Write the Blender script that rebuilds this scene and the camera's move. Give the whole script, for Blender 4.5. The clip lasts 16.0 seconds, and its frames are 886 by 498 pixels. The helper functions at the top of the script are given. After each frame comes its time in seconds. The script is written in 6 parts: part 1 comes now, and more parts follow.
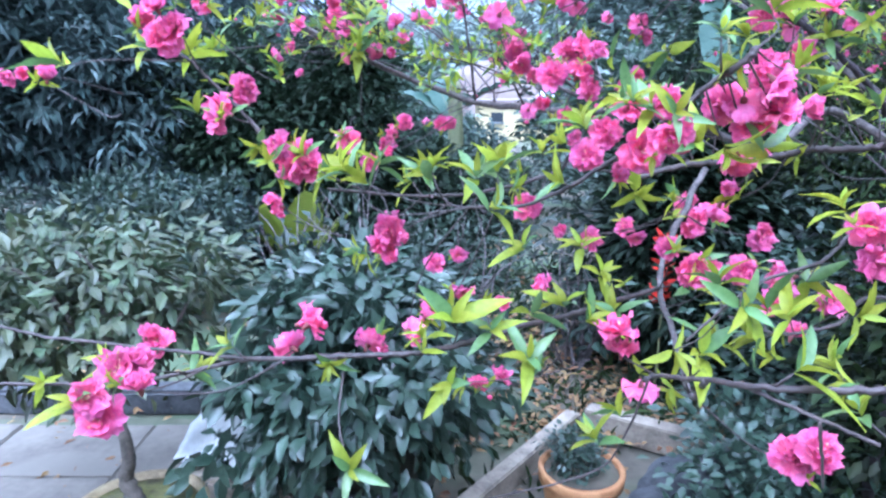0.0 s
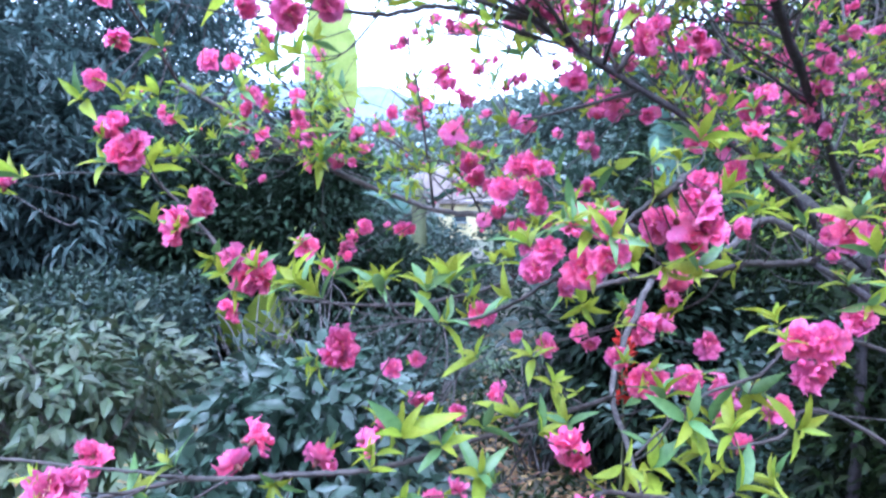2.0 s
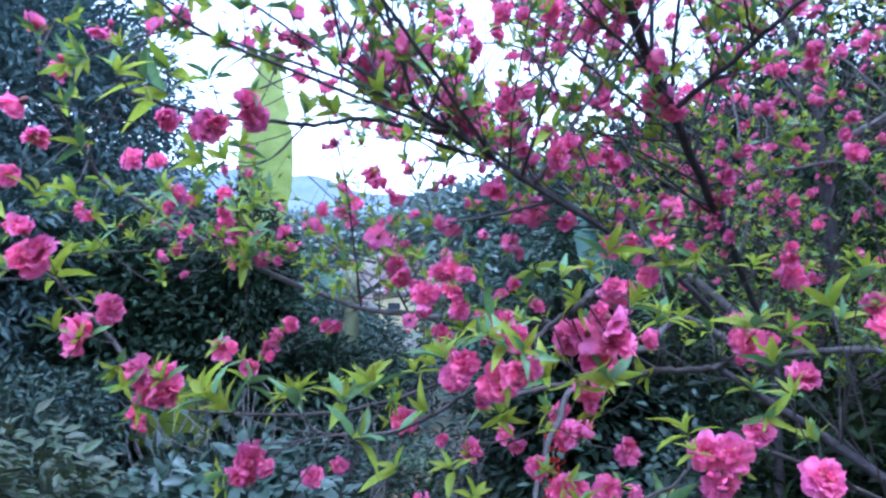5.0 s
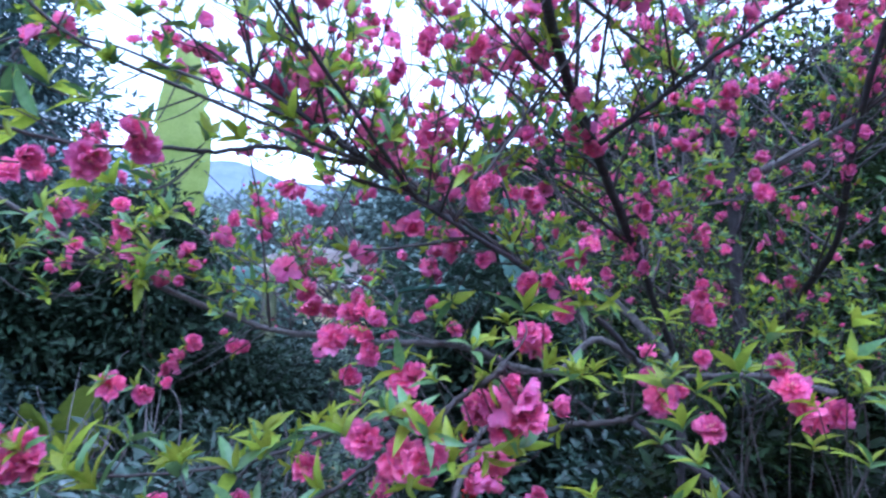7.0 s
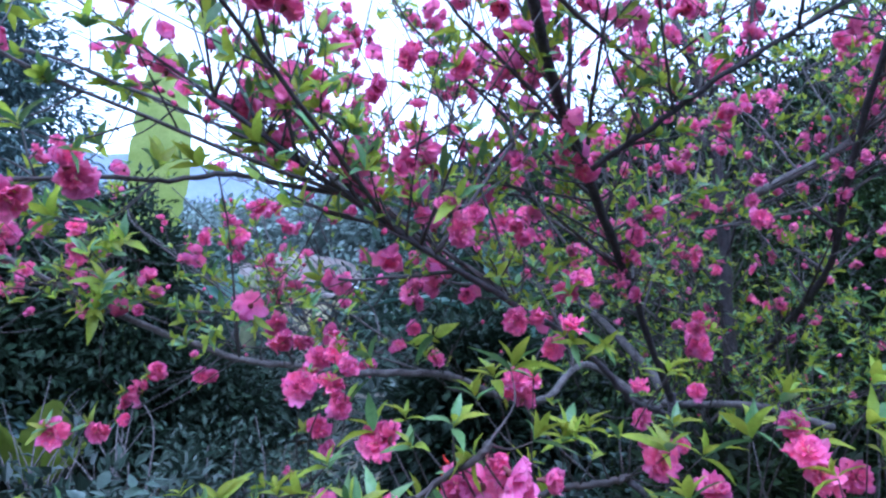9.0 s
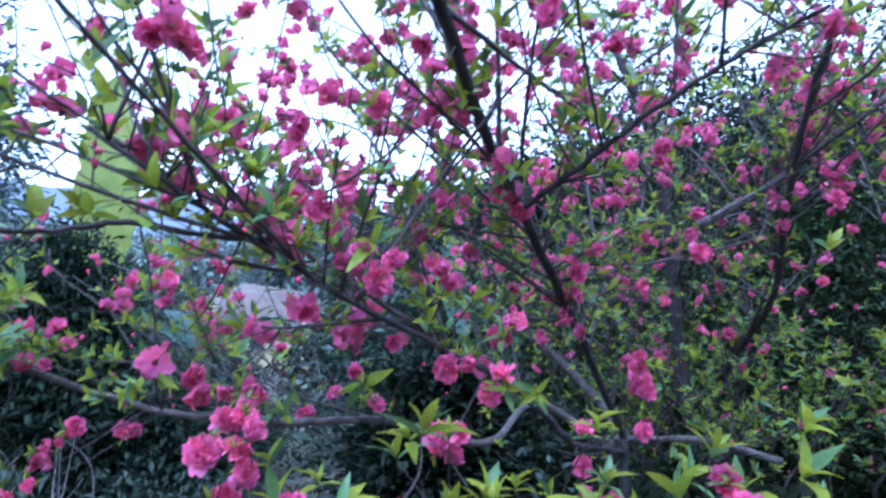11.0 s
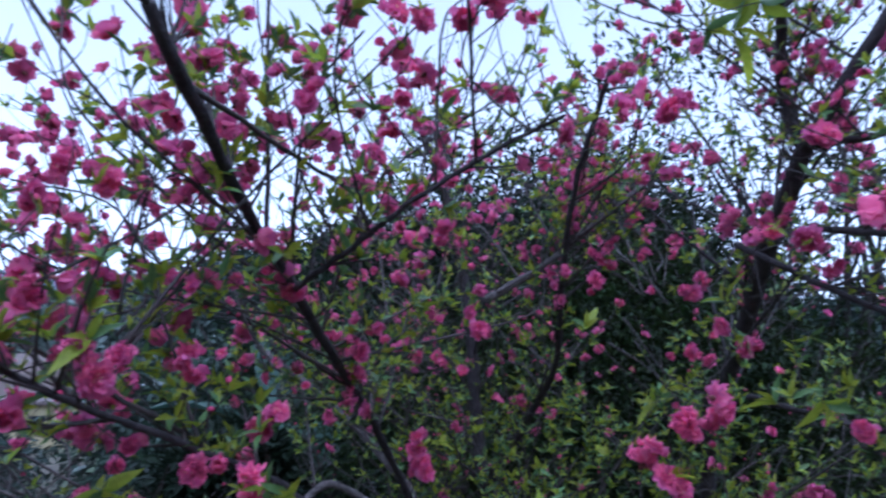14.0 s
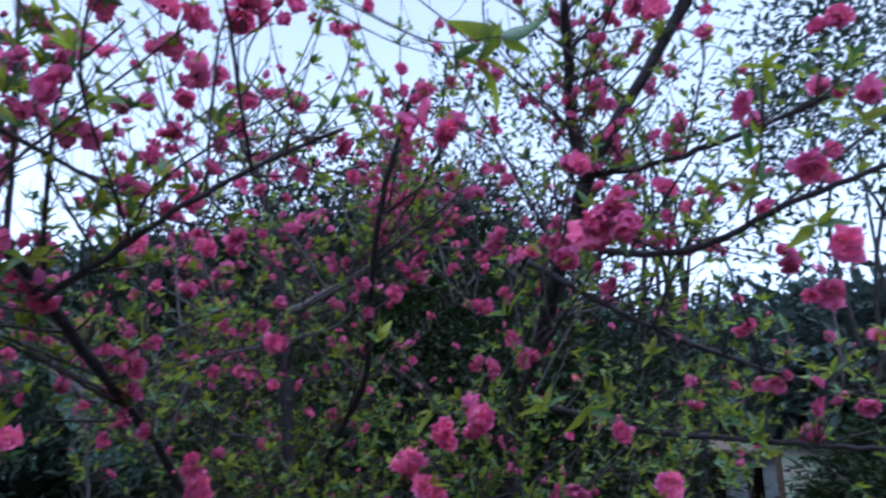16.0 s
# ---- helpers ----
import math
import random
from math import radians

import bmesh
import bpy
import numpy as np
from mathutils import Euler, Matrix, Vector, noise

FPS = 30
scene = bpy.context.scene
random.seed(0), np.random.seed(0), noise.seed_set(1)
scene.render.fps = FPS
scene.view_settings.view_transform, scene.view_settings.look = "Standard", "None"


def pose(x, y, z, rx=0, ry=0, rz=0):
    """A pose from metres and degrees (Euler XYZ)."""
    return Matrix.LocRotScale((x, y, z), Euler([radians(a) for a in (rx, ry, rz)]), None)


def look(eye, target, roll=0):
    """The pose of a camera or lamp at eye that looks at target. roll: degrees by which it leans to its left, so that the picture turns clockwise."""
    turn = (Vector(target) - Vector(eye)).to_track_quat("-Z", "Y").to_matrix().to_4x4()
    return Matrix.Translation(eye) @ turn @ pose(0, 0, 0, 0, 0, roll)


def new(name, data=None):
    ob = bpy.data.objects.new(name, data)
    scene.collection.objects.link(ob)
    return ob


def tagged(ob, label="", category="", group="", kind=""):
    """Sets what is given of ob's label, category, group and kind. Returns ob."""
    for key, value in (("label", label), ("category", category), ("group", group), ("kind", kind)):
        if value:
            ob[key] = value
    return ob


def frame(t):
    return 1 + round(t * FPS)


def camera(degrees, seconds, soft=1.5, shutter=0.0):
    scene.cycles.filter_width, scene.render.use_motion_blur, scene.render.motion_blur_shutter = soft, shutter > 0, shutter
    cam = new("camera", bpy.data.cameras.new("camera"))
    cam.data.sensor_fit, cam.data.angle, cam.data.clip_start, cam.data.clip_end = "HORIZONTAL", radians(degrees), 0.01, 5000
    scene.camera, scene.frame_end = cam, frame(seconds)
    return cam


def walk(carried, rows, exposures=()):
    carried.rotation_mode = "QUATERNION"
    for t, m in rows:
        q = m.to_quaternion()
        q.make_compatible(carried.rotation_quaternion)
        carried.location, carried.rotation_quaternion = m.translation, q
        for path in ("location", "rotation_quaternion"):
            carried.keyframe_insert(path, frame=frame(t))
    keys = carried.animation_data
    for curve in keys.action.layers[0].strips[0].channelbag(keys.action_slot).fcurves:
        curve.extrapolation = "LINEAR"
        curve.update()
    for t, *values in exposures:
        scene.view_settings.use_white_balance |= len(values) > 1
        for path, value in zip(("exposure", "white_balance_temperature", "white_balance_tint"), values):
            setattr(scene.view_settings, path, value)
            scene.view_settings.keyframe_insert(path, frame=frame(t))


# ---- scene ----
cam = camera(70.0, 16.0, soft=2.4, shutter=0.8)
PATH = [
    (0, 0.0000, 0.0000, 1.5500, 75.30, -0.00, 0.00),
    (0.5, 0.0015, -0.0042, 1.5542, 76.74, 0.59, 0.62),
    (1, 0.0050, -0.0077, 1.5610, 79.99, -0.01, -1.18),
    (1.5, 0.0095, -0.0077, 1.5661, 82.13, -0.38, -2.71),
    (2, 0.0120, -0.0090, 1.5672, 84.11, -0.80, -3.15),
    (2.5, 0.0145, -0.0113, 1.5706, 86.22, -0.89, -3.48),
    (3, 0.0166, -0.0130, 1.5725, 87.63, -1.01, -4.20),
    (3.5, 0.0181, -0.0153, 1.5747, 89.75, -1.17, -5.21),
    (4, 0.0213, -0.0158, 1.5742, 90.65, -1.52, -6.66),
    (4.5, 0.0243, -0.0165, 1.5783, 92.27, -1.38, -7.79),
    (7, 0.0466, 0.0217, 1.6507, 92.11, -3.23, -15.92),
    (7.5, 0.0533, 0.0363, 1.6661, 92.13, -3.79, -17.36),
    (8, 0.0543, 0.0572, 1.6797, 92.35, -4.00, -17.52),
    (10.5, 0.1151, 0.1137, 1.7062, 94.24, -2.20, -17.80),
    (11, 0.1303, 0.1145, 1.7180, 95.61, -2.42, -20.55),
    (11.5, 0.1455, 0.1196, 1.7270, 96.80, -0.62, -21.11),
    (12, 0.1549, 0.1216, 1.7304, 97.07, -0.03, -22.70),
    (12.5, 0.1690, 0.1220, 1.7368, 97.75, -0.66, -25.48),
    (13, 0.1847, 0.1132, 1.7460, 99.27, -0.46, -29.90),
    (13.5, 0.1950, 0.1026, 1.7536, 100.80, -0.97, -32.47),
    (14, 0.2126, 0.0899, 1.7563, 101.52, -0.81, -35.95),
    (14.5, 0.2268, 0.0808, 1.7584, 101.90, -0.49, -38.82),
    (15, 0.2468, 0.0628, 1.7604, 102.58, -0.49, -42.63),
    (15.5, 0.2712, 0.0476, 1.7572, 101.88, -0.11, -46.72),
    (16, 0.2822, 0.0310, 1.7586, 102.63, 0.55, -50.00),
]
EXPOSURES = [(0.0, 2.3, 4480, 13), (1.0, 2.3, 4480, 13), (2.5, 1.95, 4420, 12), (4.5, 1.5, 4250, 10), (7.0, 1.22, 4230, 12), (10.5, 1.26, 4220, 13), (13.0, 0.42, 4400, 16), (16.0, 0.1, 4570, 13)]
walk(cam, [(t, pose(x, y, z, rx, ry, rz)) for t, x, y, z, rx, ry, rz in PATH], EXPOSURES)

# ---- world, sun, exposure ----
world = bpy.data.worlds.new("sky")
scene.world = world
world.use_nodes = True
wn, wl = world.node_tree.nodes, world.node_tree.links
sky = wn.new("ShaderNodeTexSky")
sky.sky_type, sky.sun_disc = "NISHITA", False
sky.sun_elevation, sky.sun_rotation = radians(62), radians(190)
sky.air_density, sky.dust_density, sky.ozone_density = 1.0, 2.0, 2.0
pale = wn.new("ShaderNodeHueSaturation")
pale.inputs["Saturation"].default_value, pale.inputs["Value"].default_value = 0.03, 1.9
wl.new(sky.outputs[0], pale.inputs["Color"])
wl.new(pale.outputs[0], wn["Background"].inputs["Color"])
wn["Background"].inputs["Strength"].default_value = 0.15

sun_data = bpy.data.lights.new("sun", "SUN")
sun_data.energy, sun_data.angle, sun_data.color = 0.35, radians(40), (1.0, 0.98, 0.95)
sun = new("sun", sun_data)
sun.matrix_world = look((-0.08 * 30, -0.46 * 30, 0.88 * 30), (0, 0, 0), 0)


# ---- materials ----
def material(name, dark, light, scale=8.0, rough=0.6, bump=0.2, vary=0.25, thin=0.0, hue=0.0, metal=0.0, spec=0.5, fine=6.0, stain=None):
    """A surface of two tones with grain at two scales; thin lets light through; vary shifts single pieces."""
    m = bpy.data.materials.new(name)
    m.use_nodes = True
    n, l = m.node_tree.nodes, m.node_tree.links
    bs, out = n["Principled BSDF"], n["Material Output"]
    co = n.new("ShaderNodeTexCoord")
    big, small = n.new("ShaderNodeTexNoise"), n.new("ShaderNodeTexNoise")
    for tex, s in ((big, scale), (small, scale * fine)):
        tex.inputs["Scale"].default_value, tex.inputs["Detail"].default_value = s, 5
        l.new(co.outputs["Object"], tex.inputs["Vector"])
    add = n.new("ShaderNodeMath")
    add.operation = "MULTIPLY_ADD"
    add.inputs[1].default_value = 0.45
    l.new(small.outputs[0], add.inputs[0])
    l.new(big.outputs[0], add.inputs[2])
    ramp = n.new("ShaderNodeValToRGB")
    ramp.color_ramp.elements[0].position, ramp.color_ramp.elements[1].position = 0.5, 0.95
    ramp.color_ramp.elements[0].color, ramp.color_ramp.elements[1].color = (*dark, 1), (*light, 1)
    l.new(add.outputs[0], ramp.inputs[0])
    colour = ramp.outputs[0]
    if stain:
        wide = n.new("ShaderNodeTexNoise")
        wide.inputs["Scale"].default_value, wide.inputs["Detail"].default_value = scale * 0.3, 6
        l.new(co.outputs["Object"], wide.inputs["Vector"])
        edge = n.new("ShaderNodeValToRGB")
        edge.color_ramp.elements[0].position, edge.color_ramp.elements[1].position = 0.46, 0.6
        l.new(wide.outputs[0], edge.inputs[0])
        mixed = n.new("ShaderNodeMix")
        mixed.data_type = "RGBA"
        mixed.inputs[7].default_value = (*stain, 1)
        l.new(edge.outputs[0], mixed.inputs[0])
        l.new(colour, mixed.inputs[6])
        colour = mixed.outputs[2]
    if vary:
        info, geo, hsv = n.new("ShaderNodeObjectInfo"), n.new("ShaderNodeNewGeometry"), n.new("ShaderNodeHueSaturation")
        both = n.new("ShaderNodeMath")
        both.operation = "ADD"
        l.new(info.outputs["Random"], both.inputs[0])
        l.new(geo.outputs["Random Per Island"], both.inputs[1])
        for socket, span, mid in (("Value", 2 * vary, 1.0), ("Hue", hue, 0.5)):
            rng = n.new("ShaderNodeMapRange")
            rng.inputs["From Max"].default_value = 2.0 if socket == "Value" else 1.0
            rng.inputs["To Min"].default_value, rng.inputs["To Max"].default_value = mid - span / 2, mid + span / 2
            l.new(both.outputs[0] if socket == "Value" else geo.outputs["Random Per Island"], rng.inputs[0])
            l.new(rng.outputs[0], hsv.inputs[socket])
        l.new(colour, hsv.inputs["Color"])
        colour = hsv.outputs[0]
    l.new(colour, bs.inputs["Base Color"])
    bs.inputs["Roughness"].default_value, bs.inputs["Metallic"].default_value = rough, metal
    bs.inputs["Specular IOR Level"].default_value = spec
    if bump:
        bp = n.new("ShaderNodeBump")
        bp.inputs["Strength"].default_value, bp.inputs["Distance"].default_value = bump, 0.01
        l.new(add.outputs[0], bp.inputs["Height"])
        l.new(bp.outputs[0], bs.inputs["Normal"])
    if thin:
        tr, mx = n.new("ShaderNodeBsdfTranslucent"), n.new("ShaderNodeMixShader")
        mx.inputs[0].default_value = thin
        l.new(colour, tr.inputs["Color"])
        l.new(bs.outputs[0], mx.inputs[1])
        l.new(tr.outputs[0], mx.inputs[2])
        l.new(mx.outputs[0], out.inputs["Surface"])
    return m


def petal_material(name, deep, pink, pale, size=0.022):
    """Petal tissue: deep at the claw, pink outwards, with paler veins that fan out from the middle of the flower."""
    m = material(name, deep, pink, 60, 0.62, 0.12, 0.3, 0.42, 0.025, spec=0.25)
    n, l = m.node_tree.nodes, m.node_tree.links
    co, xyz = n.new("ShaderNodeTexCoord"), n.new("ShaderNodeSeparateXYZ")
    l.new(co.outputs["Object"], xyz.inputs[0])
    turn, far, vein = n.new("ShaderNodeMath"), n.new("ShaderNodeVectorMath"), n.new("ShaderNodeCombineXYZ")
    turn.operation, far.operation = "ARCTAN2", "LENGTH"
    l.new(xyz.outputs[1], turn.inputs[0])
    l.new(xyz.outputs[0], turn.inputs[1])
    l.new(co.outputs["Object"], far.inputs[0])
    l.new(turn.outputs[0], vein.inputs[0])
    l.new(far.outputs["Value"], vein.inputs[1])
    tex = n.new("ShaderNodeTexNoise")
    tex.inputs["Scale"].default_value, tex.inputs["Detail"].default_value = 9, 4
    l.new(vein.outputs[0], tex.inputs["Vector"])
    edge = n.new("ShaderNodeMapRange")
    edge.inputs["From Min"].default_value, edge.inputs["From Max"].default_value = 0.5, 0.78
    l.new(tex.outputs[0], edge.inputs[0])
    out = n.new("ShaderNodeMapRange")
    out.inputs["From Min"].default_value, out.inputs["From Max"].default_value, out.inputs["To Max"].default_value = size * 0.2, size, 0.85
    l.new(far.outputs["Value"], out.inputs[0])
    both = n.new("ShaderNodeMath")
    both.operation = "MULTIPLY"
    l.new(edge.outputs[0], both.inputs[0])
    l.new(out.outputs[0], both.inputs[1])
    mix = n.new("ShaderNodeMix")
    mix.data_type = "RGBA"
    mix.inputs[7].default_value = (*pale, 1)
    hsv = n["Hue/Saturation/Value"]
    was = hsv.inputs["Color"].links[0].from_socket
    l.new(both.outputs[0], mix.inputs[0])
    l.new(was, mix.inputs[6])
    l.new(mix.outputs[2], hsv.inputs["Color"])
    return m


PETAL = petal_material("petal", (0.74, 0.105, 0.31), (0.87, 0.245, 0.465), (0.92, 0.46, 0.63))
PETAL_IN = petal_material("petal_inner", (0.68, 0.080, 0.24), (0.82, 0.185, 0.375), (0.89, 0.37, 0.54))
PETAL_SMALL = material("small_petal", (0.64, 0.100, 0.275), (0.82, 0.25, 0.455), 60, 0.65, 0, 0.3, 0.5, 0.03, spec=0.2)
STAMEN = material("stamen", (0.75, 0.35, 0.30), (0.85, 0.60, 0.40), 80, 0.7, 0, 0.1)
CALYX = material("calyx", (0.10, 0.02, 0.025), (0.22, 0.06, 0.05), 80, 0.6, 0.1, 0.1)
BUD = material("bud", (0.50, 0.03, 0.13), (0.66, 0.08, 0.22), 70, 0.6, 0.1, 0.15, 0.15)
SPRIG = material("young_leaf", (0.20, 0.245, 0.018), (0.43, 0.48, 0.042), 30, 0.45, 0.15, 0.3, 0.55, 0.035, spec=0.4)
MATURE = material("mature_leaf", (0.075, 0.135, 0.04), (0.17, 0.26, 0.085), 30, 0.38, 0.15, 0.3, 0.28, 0.03, spec=0.5)
BARK = material("peach_bark", (0.014, 0.010, 0.013), (0.055, 0.040, 0.044), 45, 0.75, 0.5, 0.2, fine=4)
TWIG = material("twig_bark", (0.024, 0.017, 0.017), (0.072, 0.050, 0.046), 60, 0.6, 0.3, 0.2)
BROWN_BARK = material("brown_bark", (0.035, 0.028, 0.022), (0.12, 0.098, 0.078), 30, 0.9, 0.7, 0.1, fine=5)
GREY_BARK = material("grey_bark", (0.05, 0.04, 0.04), (0.17, 0.14, 0.135), 40, 0.8, 0.5, 0.15, fine=4)
DARK_BARK = material("dark_bark", (0.015, 0.013, 0.012), (0.06, 0.05, 0.045), 12, 0.85, 0.6, 0.1)
# Leaf colour lowered to near black to carry shade in and under the crowns.
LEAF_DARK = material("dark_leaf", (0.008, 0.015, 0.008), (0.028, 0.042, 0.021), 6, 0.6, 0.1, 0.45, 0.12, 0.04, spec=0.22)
LEAF_WHORL = material("whorled_leaf", (0.022, 0.038, 0.034), (0.085, 0.118, 0.106), 5, 0.45, 0.1, 0.6, 0.12, 0.04, spec=0.35)
# Lightened, bluish green: haze over the tall tree is part of this colour.
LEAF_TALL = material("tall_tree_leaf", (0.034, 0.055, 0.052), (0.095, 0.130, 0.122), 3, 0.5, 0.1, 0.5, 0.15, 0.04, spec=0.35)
LEAF_GREY = material("grey_green_leaf", (0.010, 0.020, 0.012), (0.046, 0.062, 0.042), 8, 0.45, 0.1, 0.65, 0.15, 0.03, spec=0.35)
LEAF_SHRUB = material("shrub_leaf", (0.022, 0.040, 0.027), (0.070, 0.102, 0.068), 12, 0.30, 0.15, 0.35, 0.15, 0.03)
LEAF_OLIVE = material("olive_leaf", (0.032, 0.046, 0.020), (0.095, 0.112, 0.050), 12, 0.45, 0.1, 0.45, 0.2, 0.08)
# Near-black low end paints in the shaded gaps; the high end, lit leaves.
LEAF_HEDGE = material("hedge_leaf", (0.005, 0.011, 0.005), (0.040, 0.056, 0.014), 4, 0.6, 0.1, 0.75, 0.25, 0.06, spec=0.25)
# Pale grey-green with the haze of distance mixed into the leaf colour.
LEAF_HAZED = material("hazed_leaf", (0.15, 0.185, 0.165), (0.21, 0.245, 0.22), 2, 0.7, 0, 0.35, 0.1, 0.03)
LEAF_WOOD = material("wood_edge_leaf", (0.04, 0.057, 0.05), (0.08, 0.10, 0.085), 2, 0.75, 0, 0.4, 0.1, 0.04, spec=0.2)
BANANA = material("banana_leaf", (0.20, 0.25, 0.045), (0.33, 0.36, 0.085), 5, 0.4, 0.25, 0.12, 0.45, fine=10)
# Lighter copy of BANANA: light for the shaded low sucker, put in its colour.
BANANA_LIT = material("banana_leaf_lit", (0.22, 0.28, 0.03), (0.35, 0.40, 0.06), 6, 0.4, 0.25, 0.2, 0.5, fine=10)
BANANA_GREY = material("banana_leaf_old", (0.028, 0.062, 0.045), (0.07, 0.115, 0.085), 5, 0.55, 0.25, 0.2, 0.25, fine=10, spec=0.3)
BANANA_STEM = material("banana_stem", (0.06, 0.07, 0.03), (0.16, 0.15, 0.07), 8, 0.6, 0.3, 0.1)
SOIL = material("soil_and_grass", (0.065, 0.056, 0.042), (0.16, 0.135, 0.10), 3.5, 0.95, 0.6, 0, stain=(0.075, 0.10, 0.05))
CONCRETE = material("concrete", (0.105, 0.090, 0.074), (0.190, 0.165, 0.137), 5, 0.85, 0.25, 0.08, stain=(0.165, 0.145, 0.12))
BORDER = material("weathered_board", (0.16, 0.13, 0.10), (0.36, 0.30, 0.23), 14, 0.85, 0.4, 0.1)
WOOD = material("old_wood", (0.05, 0.032, 0.02), (0.16, 0.10, 0.06), 18, 0.85, 0.4, 0.1)
TERRACOTTA = material("terracotta", (0.28, 0.12, 0.045), (0.48, 0.25, 0.10), 14, 0.75, 0.2, 0.05)
GLAZE = material("clay_pot", (0.18, 0.13, 0.07), (0.38, 0.30, 0.17), 12, 0.7, 0.2, 0.05)
BLACK = material("black_plastic", (0.012, 0.012, 0.013), (0.035, 0.035, 0.038), 20, 0.45, 0.05, 0.05)
MOSS = material("mossy_soil", (0.055, 0.045, 0.022), (0.19, 0.185, 0.05), 14, 0.95, 0.8, 0, stain=(0.10, 0.115, 0.03))
ROCK = material("dark_rock", (0.025, 0.025, 0.028), (0.10, 0.10, 0.105), 9, 0.85, 0.8, 0.1)
WHITE = material("white_sheet", (0.42, 0.42, 0.40), (0.66, 0.66, 0.64), 9, 0.5, 0.1, 0)
PLASTER = material("pale_plaster", (0.17, 0.18, 0.185), (0.30, 0.31, 0.315), 3, 0.9, 0.15, 0, stain=(0.15, 0.155, 0.15))
BLOCKER_RENDER = material("grey_render", (0.16, 0.155, 0.145), (0.28, 0.27, 0.255), 4, 0.9, 0.3, 0, stain=(0.17, 0.165, 0.15))
YELLOW_WALL = material("yellow_wall", (0.36, 0.29, 0.15), (0.46, 0.39, 0.23), 2, 0.9, 0.1, 0, stain=(0.30, 0.25, 0.15))
TILE = material("roof_tile", (0.10, 0.075, 0.07), (0.19, 0.145, 0.135), 3, 0.8, 0.3, 0.2)
BANK = material("bare_earth_bank", (0.115, 0.083, 0.073), (0.185, 0.145, 0.13), 0.6, 0.95, 0.4, 0)
# Blue-grey of the distance haze is painted straight into the hills.
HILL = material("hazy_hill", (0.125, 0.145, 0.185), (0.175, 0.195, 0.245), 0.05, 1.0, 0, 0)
CAR_PAINT = material("white_car_paint", (0.72, 0.73, 0.75), (0.80, 0.81, 0.82), 3, 0.25, 0, 0, spec=0.6)
GLASS = material("dark_glass", (0.02, 0.025, 0.03), (0.05, 0.055, 0.06), 3, 0.08, 0, 0, spec=0.8)
RUBBER = material("rubber", (0.015, 0.015, 0.015), (0.04, 0.04, 0.04), 10, 0.9, 0.1, 0)
RED = material("red_petal", (0.45, 0.015, 0.012), (0.65, 0.05, 0.03), 40, 0.6, 0.1, 0.2, 0.2)
DRY = material("dry_leaf", (0.14, 0.07, 0.03), (0.36, 0.22, 0.10), 20, 0.8, 0.2, 0.35, 0.2, 0.04)


# ---- mesh helpers ----
def mesh_of(name, verts, faces, *mats, index=None, smooth=True):
    me = bpy.data.meshes.new(name)
    me.from_pydata([tuple(v) for v in verts], [], [tuple(f) for f in faces])
    for m in mats:
        me.materials.append(m)
    if index is not None:
        me.polygons.foreach_set("material_index", np.asarray(index, dtype=np.int32))
    me.polygons.foreach_set("use_smooth", np.full(len(me.polygons), smooth))
    me.update()
    return me


def thing(name, place, label, category, group="", kind=""):
    ob = new(name)
    ob.location = place
    ob.empty_display_size = 0.1
    return tagged(ob, label, category, group, kind)


def part(name, me, parent, label=""):
    ob = new(name, me)
    ob.parent = parent
    return tagged(ob, label) if label else ob


def solid(name, bm, mat, smooth=False):
    me = bpy.data.meshes.new(name)
    bm.to_mesh(me)
    bm.free()
    me.materials.append(mat)
    me.polygons.foreach_set("use_smooth", np.full(len(me.polygons), smooth))
    return me


def block(name, size, mat, bevel=0.01, wobble=0.0):
    """A box that stands on z = 0, with worn edges."""
    bm = bmesh.new()
    bmesh.ops.create_cube(bm, size=1)
    bmesh.ops.transform(bm, matrix=Matrix.Translation((0, 0, size[2] / 2)) @ Matrix.Diagonal((*size, 1)), verts=bm.verts)
    if bevel:
        bmesh.ops.bevel(bm, geom=bm.edges[:], offset=bevel, segments=2, affect="EDGES")
    if wobble:
        for v in bm.verts:
            v.co += Vector(noise.noise_vector(v.co * 5)) * wobble
    return solid(name, bm, mat)


def smooth_line(points, steps=6):
    p = np.array(points, float)
    p = np.vstack([2 * p[0] - p[1], p, 2 * p[-1] - p[-2]])
    out = []
    for i in range(1, len(p) - 2):
        for s in np.linspace(0, 1, steps, endpoint=False):
            a, b, c, d = p[i - 1:i + 3]
            out.append(0.5 * (2 * b + (c - a) * s + (2 * a - 5 * b + 4 * c - d) * s * s + (3 * b - a - 3 * c + d) * s ** 3))
    return np.vstack([out, p[-2]])


